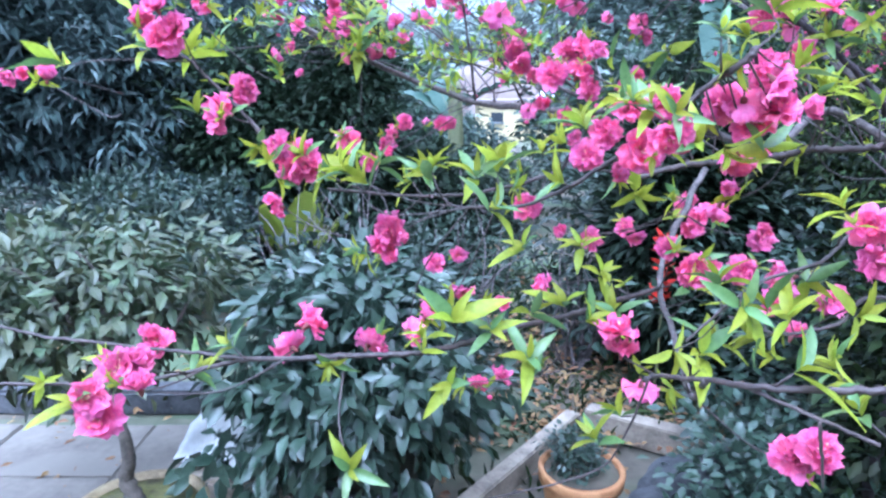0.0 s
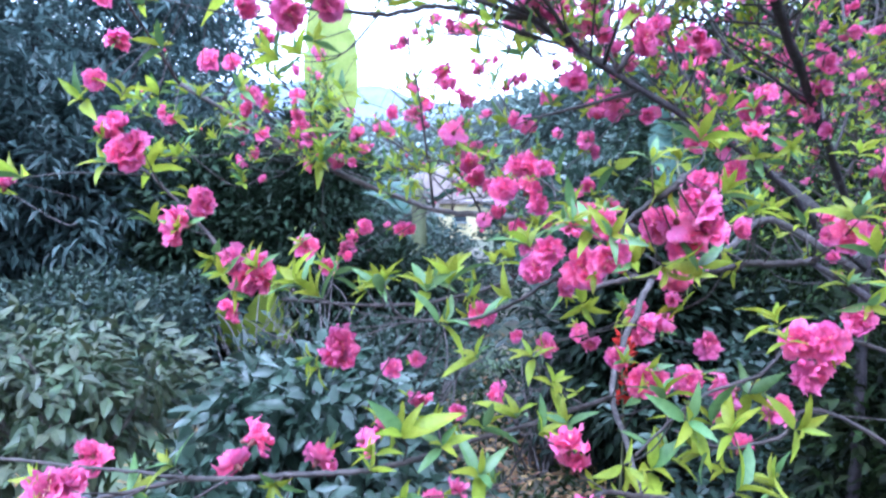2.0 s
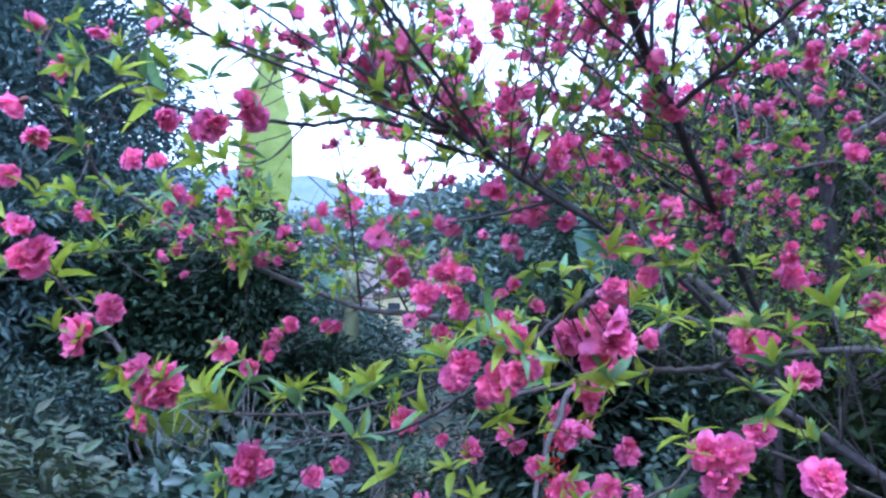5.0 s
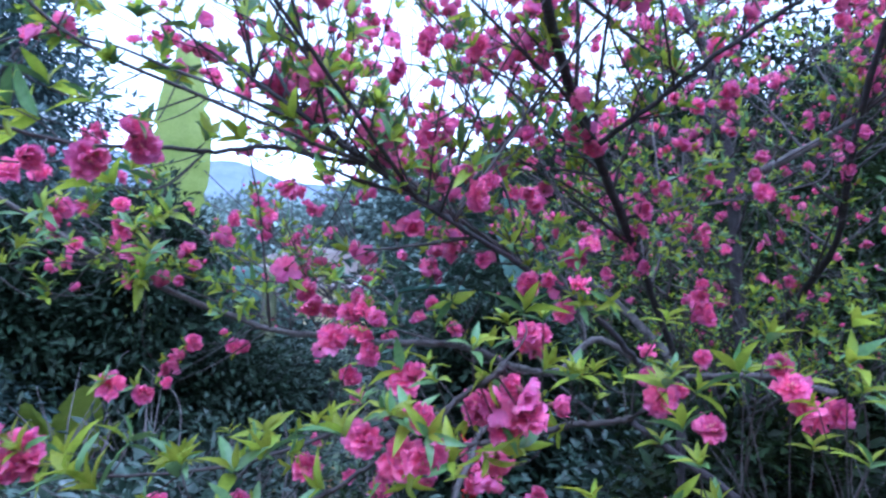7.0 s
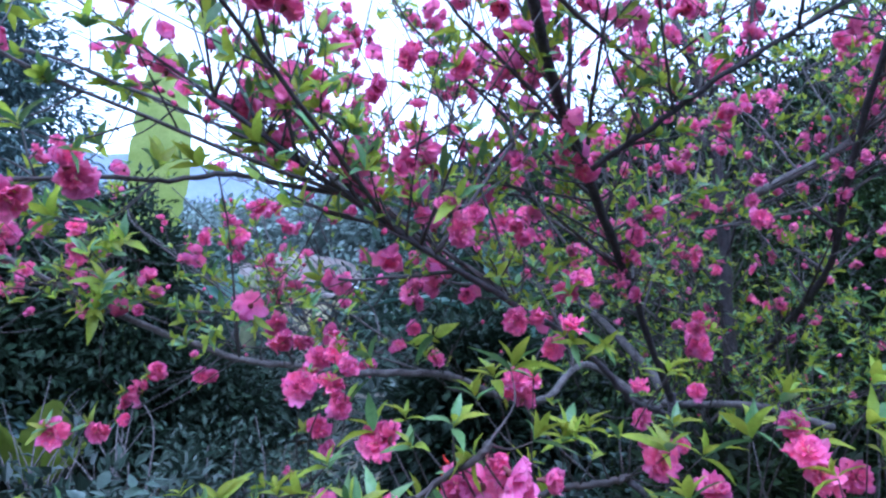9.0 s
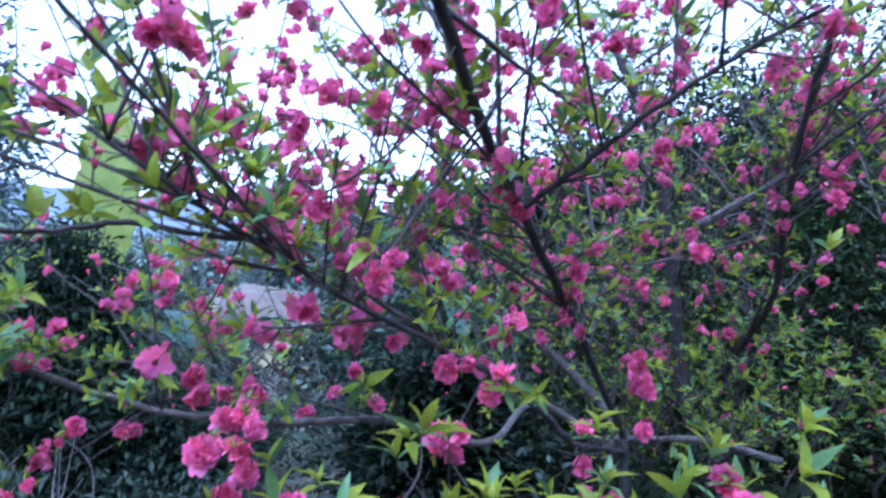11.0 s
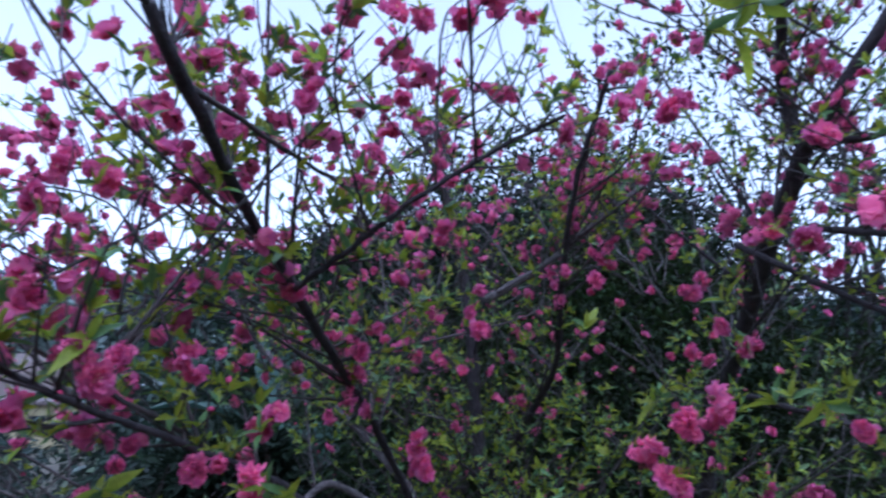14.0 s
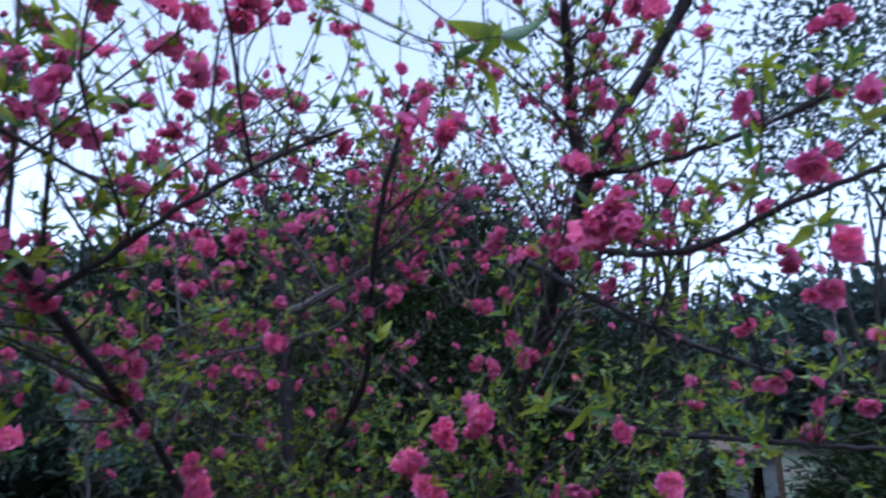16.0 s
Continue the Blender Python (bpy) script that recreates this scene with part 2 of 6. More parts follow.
def tube(line, radii, sides=7, knobs=0.0, rng=None):
    """Vertices and faces of a round, slightly knobbly tapered rod along a line."""
    line = np.asarray(line, float)
    n = len(line)
    way = np.gradient(line, axis=0)
    way /= np.linalg.norm(way, axis=1)[:, None] + 1e-9
    ref = np.array([0.31, 0.2, 0.93]) if abs(way[:, 2]).mean() < 0.8 else np.array([0.9, 0.3, 0.1])
    u = np.cross(way, ref)
    u /= np.linalg.norm(u, axis=1)[:, None] + 1e-9
    w = np.cross(way, u)
    a = np.arange(sides) * 2 * np.pi / sides
    rad = np.asarray(radii, float)[:, None] * np.ones((1, sides))
    if knobs and rng is not None:
        rad = rad * (1 + knobs * rng.normal(size=(n, 1))) * (1 + 0.5 * knobs * rng.normal(size=(n, sides)))
    v = line[:, None] + rad[..., None] * (np.cos(a)[None, :, None] * u[:, None] + np.sin(a)[None, :, None] * w[:, None])
    k = np.arange(sides)
    f = [(i * sides + j, i * sides + (j + 1) % sides, (i + 1) * sides + (j + 1) % sides, (i + 1) * sides + j) for i in range(n - 1) for j in k]
    f += [tuple(k[::-1]), tuple((n - 1) * sides + k)]
    return v.reshape(-1, 3), f


def merge(pieces):
    """One list of vertices and faces out of several."""
    vs, fs, at = [], [], 0
    for v, f in pieces:
        vs.append(np.asarray(v))
        fs += [tuple(i + at for i in q) for q in f]
        at += len(v)
    return np.vstack(vs), fs


def leaf_sheet(places, ways, ups, length, width, fold=0.25, droop=0.15, plain=False):
    """Many pointed leaves, folded along the midrib and drooping to the tip: six corners and four faces each."""
    places, ways, ups = (np.asarray(q, float) for q in (places, ways, ups))
    n = len(places)
    ways = ways / (np.linalg.norm(ways, axis=1)[:, None] + 1e-9)
    side = np.cross(ways, ups)
    side /= np.linalg.norm(side, axis=1)[:, None] + 1e-9
    up = np.cross(side, ways)
    length, width = (np.broadcast_to(np.asarray(q, float), (n,))[:, None] for q in (length, width))
    row = lambda along, across, lift: places + ways * length * along + side * width * across + up * length * lift  # noqa: E731
    if plain:
        v = np.stack([row(0, 0, 0), row(0.45, 0.5, fold * 0.3), row(1, 0, -droop), row(0.45, -0.5, fold * 0.3)], 1)
        k = 4 * np.arange(n)[:, None]
        f = np.concatenate([k + (0, 2, 1), k + (0, 3, 2)], 1).reshape(-1, 3).tolist()
        return v.reshape(-1, 3), f
    v = np.stack([row(0, 0, 0), row(0.42, 0.5, fold * 0.3), row(0.42, -0.5, fold * 0.3), row(0.45, 0, 0), row(0.78, 0.3, fold * 0.15 - droop * 0.5),
                  row(0.78, -0.3, fold * 0.15 - droop * 0.5), row(0.8, 0, -droop * 0.55), row(1, 0, -droop)], 1)
    quads = np.array([(0, 3, 1, 1), (0, 2, 3, 3), (1, 3, 6, 4), (3, 2, 5, 6), (4, 6, 7, 7), (6, 5, 7, 7)])
    f = []
    for q in (quads[None] + 8 * np.arange(n)[:, None, None]).reshape(-1, 4).tolist():
        f.append(q[:3] if q[2] == q[3] else q)
    return v.reshape(-1, 3), f


def unit(rng, n):
    v = rng.normal(size=(n, 3))
    return v / np.linalg.norm(v, axis=1)[:, None]


def crown(rng, centre, radii, clumps, leaves, length, width, hollow=0.55, spread=0.35, droop=0.3, flat=0.35, lift=0.2, plain=False):
    """Leaves in clumps through the outer part of an uneven round, turned outwards, with gaps between the clumps."""
    radii = np.asarray(radii, float)
    d = unit(rng, clumps)
    far = hollow + (1 - hollow) * rng.random(clumps) ** 0.6
    bumps = np.array([1 + 0.32 * noise.noise(Vector(q * 2.3) + Vector(centre)) for q in d])
    c = d * (far * bumps)[:, None] * radii
    per = rng.poisson(leaves, clumps)
    who = np.repeat(np.arange(clumps), per)
    size = spread * radii.mean() * (0.5 + rng.random(clumps))
    o = unit(rng, len(who)) * (rng.random(len(who)) ** 0.5 * size[who])[:, None] * (1, 1, 0.7)
    p = c[who] + o
    way = o / (size[who][:, None] + 1e-6) + 0.5 * d[who] + 0.45 * rng.normal(size=p.shape) + (0, 0, lift - droop)
    ups = np.array([0, 0, 1.0]) + flat * rng.normal(size=p.shape)
    s = 0.65 + 0.6 * rng.random(len(p))
    return leaf_sheet(np.asarray(centre) + p, way, ups, length * s, width * s, droop=0.12, plain=plain)


def limbs(rng, foot, centre, radii, count, thick):
    """Stems from a foot out into a crown."""
    out = []
    for _ in range(count):
        end = np.asarray(centre) + unit(rng, 1)[0] * np.asarray(radii) * (0.5 + 0.4 * rng.random())
        a = np.asarray(foot, float)
        mid = a + (end - a) * 0.5 + rng.normal(size=3) * 0.08 * np.linalg.norm(end - a) + (0, 0, 0.1 * np.linalg.norm(end - a))
        line = smooth_line([a, mid, end], 6)
        out.append(tube(line, np.linspace(thick, thick * 0.18, len(line)), 6, 0.06, rng))
    return out


# ---- ground and distance ----
def build_ground():
    s = np.concatenate([-np.geomspace(1200, 9, 25), np.linspace(-8, 8, 60), np.geomspace(9, 1200, 25)])
    v, f = [], []
    for y in s:
        for x in s:
            near = math.exp(-(x * x + y * y) / 60)
            v.append((x, y, 0.035 * near * noise.noise(Vector((x * 1.7, y * 1.7, 0))) + 0.012 * near * noise.noise(Vector((x * 7, y * 7, 3)))))
    k = len(s)
    f = [(j * k + i, j * k + i + 1, (j + 1) * k + i + 1, (j + 1) * k + i) for j in range(k - 1) for i in range(k - 1)]
    tagged(new("ground", mesh_of("ground", v, f, SOIL)), "brown soil with patches of grass and fallen leaves", "ground", kind="structure")


build_ground()


def build_hills():
    for name, dist, base, amp, lo, hi in (("backdrop", 900, 128, 50, -75, 40), ("backdrop", 620, 34, 22, -10, 120)):
        v, f = [], []
        az = np.radians(np.linspace(lo, hi, 90))
        for i, a in enumerate(az):
            e = math.sin(math.pi * i / 89) ** 0.4
            h = e * (base + amp * noise.noise(Vector((a * 3, dist, 0))) + amp * 0.4 * noise.noise(Vector((a * 11, dist, 4))) + amp * 0.12 * noise.noise(Vector((a * 45, 1, 4))))
            for d, z in ((dist - 140, -4), (dist - 60, h * 0.55), (dist, h), (dist + 120, -4)):
                v.append((d * math.sin(a), d * math.cos(a), z))
        f = [(4 * i + j, 4 * i + 4 + j, 4 * i + 5 + j, 4 * i + 1 + j) for i in range(89) for j in range(3)]
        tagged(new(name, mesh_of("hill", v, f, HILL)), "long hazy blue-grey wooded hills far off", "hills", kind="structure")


build_hills()


def tree(place, centre, radii, clumps, leaves, length, width, mat, bark, label, category="tree", trunks=3, thick=0.06, seed=1, name="tree", **how):
    """A tree or shrub of stems and a leafy crown, the crown one mesh."""
    rng = np.random.default_rng(seed)
    t = thing(name, place, label, category)
    c = np.asarray(centre, float) - np.asarray(place, float)
    spread = 0.12 * radii[0]
    for _ in range(trunks):
        foot = np.array([rng.normal() * spread, rng.normal() * spread, -0.05])
        v, f = merge(limbs(rng, foot, c, np.asarray(radii) * (0.7, 0.7, 0.8), 3, thick))
        part("stem", mesh_of("stem", v, f, bark), t)
    v, f = crown(rng, c, radii, clumps, leaves, length, width, plain=math.hypot(place[0], place[1]) > 2.9, **how)
    tagged(part("crown", mesh_of("crown", v, f, mat, smooth=math.hypot(place[0], place[1]) < 2.9), t), kind="stuff")
    return t


# far woods behind the garden, a slope of crowns
def build_far_wood():
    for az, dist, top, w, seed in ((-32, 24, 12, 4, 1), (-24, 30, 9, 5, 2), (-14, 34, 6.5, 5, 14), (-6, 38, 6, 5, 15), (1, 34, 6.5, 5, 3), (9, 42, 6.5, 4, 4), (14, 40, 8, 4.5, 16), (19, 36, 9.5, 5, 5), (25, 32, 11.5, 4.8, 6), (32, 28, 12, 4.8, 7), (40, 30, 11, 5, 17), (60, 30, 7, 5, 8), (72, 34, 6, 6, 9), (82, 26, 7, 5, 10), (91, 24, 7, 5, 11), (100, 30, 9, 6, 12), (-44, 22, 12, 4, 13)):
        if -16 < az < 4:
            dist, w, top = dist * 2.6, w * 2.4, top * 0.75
        h = 1.65 + dist * math.tan(radians(top))
        a = radians(az)
        p = (dist * math.sin(a), dist * math.cos(a), 0)
        tree(p, (p[0], p[1], h * 0.55), (w, w, h * 0.48), 330, 40 if dist > 60 else 24, 0.9 if dist > 60 else 0.55, 0.6 if dist > 60 else 0.3, LEAF_HAZED if az < 16 else LEAF_WOOD, DARK_BARK, "distant hazy green tree with a dense rounded crown", thick=0.15, seed=160 + seed, trunks=2, hollow=0.4)


build_far_wood()


def build_bank():
    bm = bmesh.new()
    bmesh.ops.create_grid(bm, x_segments=60, y_segments=12, size=1)
    for v in bm.verts:
        x, y = v.co.x * 4.5, (v.co.y + 1) * 2.5
        z = 0.05 + 2.75 * (1 - math.exp(-1.1 * y)) * (1 - 0.75 * abs(v.co.x) ** 3) + 0.25 * noise.noise(Vector((x * 0.6, y, 2))) + 0.1 * noise.noise(Vector((x * 2, y * 2, 5)))
        v.co = (x + 3.2, 31.5 + y, z - 0.2)
    tagged(new("trim", solid("bank", bm, BANK, True)), "bare reddish earth bank beyond the garden", "earth bank", kind="structure")


build_bank()


def build_sky_blocker():
    """An unseen plain wall added behind the camera to cut the sky light."""
    wall = tagged(new("wall_south", block("wall_south", (17.0, 0.25, 3.4), BLOCKER_RENDER, 0.01)), "unseen grey wall added behind the camera to block sky light", "wall", kind="structure")
    wall.location = (1.5, -2.1, -0.05)


build_sky_blocker()


def build_hut():
    """A low pale yellow outbuilding with a flat tiled top and small square windows."""
    h = thing("outbuilding", (3.2, 19.0, 0), "low pale yellow outbuilding with small dark windows", "building")
    bm = bmesh.new()
    bmesh.ops.create_cube(bm, size=1)
    bmesh.ops.transform(bm, matrix=Matrix.Translation((0, 0, 0.5)) @ Matrix.Diagonal((4.4, 2.2, 1.0, 1)), verts=bm.verts)
    part("wall", solid("hut_wall", bm, YELLOW_WALL), h)
    for k in range(8):
        tile = part("roof_slab", block("roof_slab", (0.585, 2.5, 0.09), TILE, 0.02, 0.01), h)
        tile.location = (-2.08 + 0.594 * k, 0.0, 1.0)
    for x in (-1.7, -0.6, 0.5, 1.6):
        w = part("window", block("hut_window", (0.34, 0.06, 0.26), GLASS, 0), h)
        w.location = (x, -1.085, 0.50)
        s = part("sill", block("hut_sill", (0.42, 0.09, 0.04), PLASTER, 0.005), h)
        s.location = (x, -1.12, 0.455)


build_hut()


def build_white_house():
    """A low shed: a dark open bay beside a short white wall with a small unglazed window."""
    h = thing("outbuilding", (9.20, 2.45, 0), "small shed with a white rendered wall and a dark open bay", "building")
    h.rotation_euler = (0, 0, radians(-75))
    for x0, x1, z0, z1 in ((-0.30, -0.06, 0, 0.98), (0.12, 0.26, 0, 0.98), (-0.06, 0.12, 0.84, 0.98), (-0.06, 0.12, 0, 0.46)):
        p = part("wall", block("white_wall", (x1 - x0, 0.14, z1 - z0), PLASTER, 0.004), h)
        p.location = ((x0 + x1) / 2, -0.5, z0)
    for x, mat in ((-1.02, WOOD), (0.20, PLASTER)):
        p = part("wall", block("side_wall", (0.12, 1.1, 0.98), mat, 0.004), h)
        p.location = (x, 0.12, 0)
    p = part("back_wall", block("back_wall", (1.4, 0.1, 0.98), WOOD, 0.004), h, "dark boarded back wall")
    p.location = (-0.33, 0.62, 0)
    for k in range(6):
        p = part("roof_board", block("roof_board", (0.26, 1.5, 0.05), WOOD, 0.01, 0.01), h)
        p.location = (-1.1 + 0.265 * k, 0.05, 0.985 + 0.01 * (k % 2))


build_white_house()


def build_car():
    """A parked white car, bonnet towards the garden."""
    c = thing("car", (4.30, 21.4, 0.0), "white parked car with a dark windscreen", "car")
    c.rotation_euler = (0, 0, radians(12))
    prof = [(-2.0, 0.35), (-2.05, 0.75), (-1.75, 0.92), (-0.95, 1.0), (-0.3, 1.42), (0.9, 1.45), (1.6, 1.05), (2.0, 0.98), (2.08, 0.6), (2.0, 0.35)]
    v, f = [], []
    for i, (y, z) in enumerate(prof):
        w = 0.82 if z < 1.2 else 0.62
        v += [(-w, y, z), (w, y, z)]
    k = len(prof)
    f = [(2 * i, 2 * i + 1, 2 * i + 3, 2 * i + 2) for i in range(k - 1)] + [(2 * k - 2, 2 * k - 1, 1, 0), tuple(range(0, 2 * k, 2)), tuple(range(2 * k - 1, 0, -2))]
    body = mesh_of("car_body", v, f, CAR_PAINT, smooth=False)
    bm = bmesh.new()
    bm.from_mesh(body)
    bmesh.ops.bevel(bm, geom=bm.edges[:], offset=0.06, segments=2, affect="EDGES")
    part("body", solid("car_body", bm, CAR_PAINT, True), c)
    glass = part("windscreen", mesh_of("car_glass", [(-0.66, -0.93, 1.03), (0.66, -0.93, 1.03), (0.52, -0.36, 1.41), (-0.52, -0.36, 1.41)], [(0, 1, 2, 3)], GLASS), c, "dark windscreen")
    glass.location = (0, -0.03, 0.02)
    for x in (-0.76, 0.76):
        for y in (-1.3, 1.25):
            bm = bmesh.new()
            bmesh.ops.create_cone(bm, cap_ends=True, segments=20, radius1=0.31, radius2=0.31, depth=0.2)
            bmesh.ops.rotate(bm, matrix=Matrix.Rotation(radians(90), 3, "Y"), verts=bm.verts)
            wheel = part("wheel", solid("tyre", bm, RUBBER, False), c, "black tyre")
            wheel.location = (x, y, 0.31)
        lamp = part("headlight", block("lamp", (0.26, 0.06, 0.12), GLASS, 0.02), c)
        lamp.location = (x * 0.75, -2.05, 0.68)


build_car()


# ---- banana plants ----
def banana_leaf(rng, foot, tip, length, width, bend, torn=0.25):
    """A long blade either side of a thick midrib, wavy and torn at the edge."""
    foot, tip = np.asarray(foot, float), np.asarray(tip, float)
    d = tip - foot
    out = np.array([d[0], d[1], 0.0])
    out /= np.linalg.norm(out) + 1e-9
    side = np.cross(d / np.linalg.norm(d), out if abs(d[2]) > 0.8 * np.linalg.norm(d) else (0, 0, 1))
    side /= np.linalg.norm(side) + 1e-9
    n, v, f = 26, [], []
    normal = np.cross(side, d / np.linalg.norm(d))
    gap = [1.0, 1.0]
    for i in range(n):
        s = i / (n - 1)
        c = foot + d * s + np.array([0, 0, -bend]) * s * s + out * bend * 0.2 * s
        w = width * (math.sin(math.pi * min(1, 0.06 + 0.94 * s) ** 0.8) ** 0.55) * (1 if s < 0.97 else 0.4)
        for k in (0, 1):
            gap[k] = 1 - torn * rng.random() if rng.random() < 0.3 else 1
        wave = 0.06 * width * math.sin(i * 1.9)
        v += [c - side * w * gap[0] + normal * (0.18 * w + wave), c - side * w * 0.5 + normal * 0.12 * w, c, c + side * w * 0.5 + normal * 0.12 * w, c + side * w * gap[1] + normal * (0.18 * w - wave)]
    f = [(5 * i + j, 5 * i + j + 1, 5 * i + j + 6, 5 * i + j + 5) for i in range(n - 1) for j in range(4)]
    rib = [v[5 * i + 2] for i in range(n)]
    return (np.array(v), f), tube(np.array(rib) - normal * 0.01, np.linspace(0.016, 0.003, n), 5)


def banana(place, blades, label, mat, seed, tall=1.0):
    """blades: (azimuth, reach, top, width, bend) of each leaf."""
    rng = np.random.default_rng(seed)
    t = thing("banana_plant", place, label, "banana plant")
    line = smooth_line([(0, 0, -0.05), (0.03, 0.02, 0.5 * tall), (0.05, 0.0, 1.1 * tall), (0.02, 0, 1.6 * tall)], 4)
    v, f = tube(line, np.linspace(0.13, 0.07, len(line)) * (0.4 + 0.6 * tall), 12, 0.04, rng)
    part("stem", mesh_of("pseudostem", v, f, BANANA_STEM), t)
    for az, reach, top, width, bend, foot in blades:
        a = radians(az)
        tip = np.array([math.sin(a) * reach, math.cos(a) * reach, top])
        blade, rib = banana_leaf(rng, np.array([0.02, 0, foot]) + tip * (0.12, 0.12, 0), tip, 1, width, bend)
        leaf = part("leaf", mesh_of("blade", *blade, mat), t)
        part("midrib", mesh_of("midrib", *rib, BANANA_STEM), leaf)


banana((-0.74, 6.2, 0), [(172, 0.22, 3.6, 0.25, 0.0, 1.9), (-40, 0.5, 1.7, 0.24, 0.5, 0.7), (120, 0.7, 1.5, 0.25, 0.6, 0.6), (200, 0.5, 1.5, 0.24, 0.6, 0.5), (-100, 0.6, 1.6, 0.22, 0.7, 0.6)], "yellow-green banana plant with one upright leaf", BANANA, 3)
banana((0.10, 7.5, 0), [(-60, 1.2, 2.1, 0.24, 0.9, 1.2), (-20, 1.0, 2.3, 0.22, 0.8, 1.2), (100, 1.1, 2.2, 0.20, 0.8, 1.3)], "grey-green banana plant with drooping torn leaves", BANANA_GREY, 4)
banana((2.3, 5.2, 0), [(-70, 1.3, 2.1, 0.26, 0.8, 1.3), (10, 0.8, 3.0, 0.22, 0.5, 1.5), (60, 1.3, 2.95, 0.16, 0.2, 1.5), (120, 1.2, 2.4, 0.25, 0.8, 1.3), (190, 1.1, 2.0, 0.27, 0.8, 1.2), (-150, 1.2, 1.9, 0.27, 0.8, 1.2)], "green banana plant with long arching leaves", BANANA_GREY, 6)

banana((-1.22, 5.1, 0), [(150, 0.30, 0.85, 0.17, 0.10, 0.15), (205, 0.35, 0.80, 0.15, 0.15, 0.1), (100, 0.45, 0.75, 0.15, 0.2, 0.1), (-110, 0.5, 0.7, 0.14, 0.25, 0.1), (20, 0.4, 0.9, 0.16, 0.15, 0.15), (-30, 0.45, 0.6, 0.14, 0.3, 0.1)], "low yellow-green banana sucker with broad leaves", BANANA_LIT, 8, 0.35)

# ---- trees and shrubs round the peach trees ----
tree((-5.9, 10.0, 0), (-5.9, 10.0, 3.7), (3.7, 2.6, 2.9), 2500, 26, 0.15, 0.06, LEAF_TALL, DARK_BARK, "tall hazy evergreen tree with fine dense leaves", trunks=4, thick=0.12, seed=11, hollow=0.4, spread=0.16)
tree((-2.9, 5.6, 0), (-3.0, 5.6, 1.55), (1.25, 1.0, 0.95), 1100, 15, 0.14, 0.044, LEAF_WHORL, DARK_BARK, "dark evergreen tree with whorls of narrow leaves", trunks=6, thick=0.05, seed=10, hollow=0.35, spread=0.12, droop=0.5)
tree((-2.2, 5.0, 0), (-2.3, 5.1, 0.42), (0.9, 0.7, 0.45), 380, 16, 0.11, 0.036, LEAF_WHORL, DARK_BARK, "dark evergreen shrub with drooping leaves", "shrub", trunks=4, thick=0.035, seed=12, hollow=0.3)
tree((-4.6, 4.4, 0), (-4.4, 4.5, 2.0), (1.5, 1.3, 1.8), 1700, 14, 0.14, 0.044, LEAF_WHORL, DARK_BARK, "dark evergreen tree with dense leaves down to the ground", trunks=3, thick=0.05, seed=13, hollow=0.35, spread=0.09, droop=0.5)
tree((-2.0, 4.0, 0), (-2.0, 4.0, 0.50), (0.8, 0.6, 0.52), 260, 26, 0.06, 0.026, LEAF_GREY, DARK_BARK, "grey-green bushy shrub beside the garden path", "shrub", trunks=4, thick=0.015, seed=14, hollow=0.3, spread=0.15)
tree((-2.7, 3.8, 0), (-2.9, 3.8, 0.45), (0.9, 0.7, 0.5), 250, 26, 0.06, 0.026, LEAF_GREY, DARK_BARK, "grey-green bushy shrub beside the garden path", "shrub", trunks=4, thick=0.015, seed=15, hollow=0.3, spread=0.15)
tree((-0.35, 3.0, 0), (-0.35, 3.0, 0.42), (0.55, 0.5, 0.42), 130, 22, 0.085, 0.036, LEAF_GREY, DARK_BARK, "low grey-green shrub with whorled leaves", "shrub", trunks=3, thick=0.012, seed=16, hollow=0.2)
tree((1.55, 3.6, 0), (1.55, 3.5, 0.6), (0.9, 0.7, 0.65), 260, 28, 0.09, 0.04, LEAF_GREY, DARK_BARK, "dark green leafy shrub", "shrub", trunks=4, thick=0.016, seed=17, hollow=0.25)
tree((1.5, 2.35, 0), (1.5, 2.3, 0.5), (0.55, 0.4, 0.5), 160, 24, 0.06, 0.03, LEAF_SHRUB, DARK_BARK, "dark green shrub with small leaves", "shrub", trunks=3, thick=0.012, seed=18, hollow=0.2)
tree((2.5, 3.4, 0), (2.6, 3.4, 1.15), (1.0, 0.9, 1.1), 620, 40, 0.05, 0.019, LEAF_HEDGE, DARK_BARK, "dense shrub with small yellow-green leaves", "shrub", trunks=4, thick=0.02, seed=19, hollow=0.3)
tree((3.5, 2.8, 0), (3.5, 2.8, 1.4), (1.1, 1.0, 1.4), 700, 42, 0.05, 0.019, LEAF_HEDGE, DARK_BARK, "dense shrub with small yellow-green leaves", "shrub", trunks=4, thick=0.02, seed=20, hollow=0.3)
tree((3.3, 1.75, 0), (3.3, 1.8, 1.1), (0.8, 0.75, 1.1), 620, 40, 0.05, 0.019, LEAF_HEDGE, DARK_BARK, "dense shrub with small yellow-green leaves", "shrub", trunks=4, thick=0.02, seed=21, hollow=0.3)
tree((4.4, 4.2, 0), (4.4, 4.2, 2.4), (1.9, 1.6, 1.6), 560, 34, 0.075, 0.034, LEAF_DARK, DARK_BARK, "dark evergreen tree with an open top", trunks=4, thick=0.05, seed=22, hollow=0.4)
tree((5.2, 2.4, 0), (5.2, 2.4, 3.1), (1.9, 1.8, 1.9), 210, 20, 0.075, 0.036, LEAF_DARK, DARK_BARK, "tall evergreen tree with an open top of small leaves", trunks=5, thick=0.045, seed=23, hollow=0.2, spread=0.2)
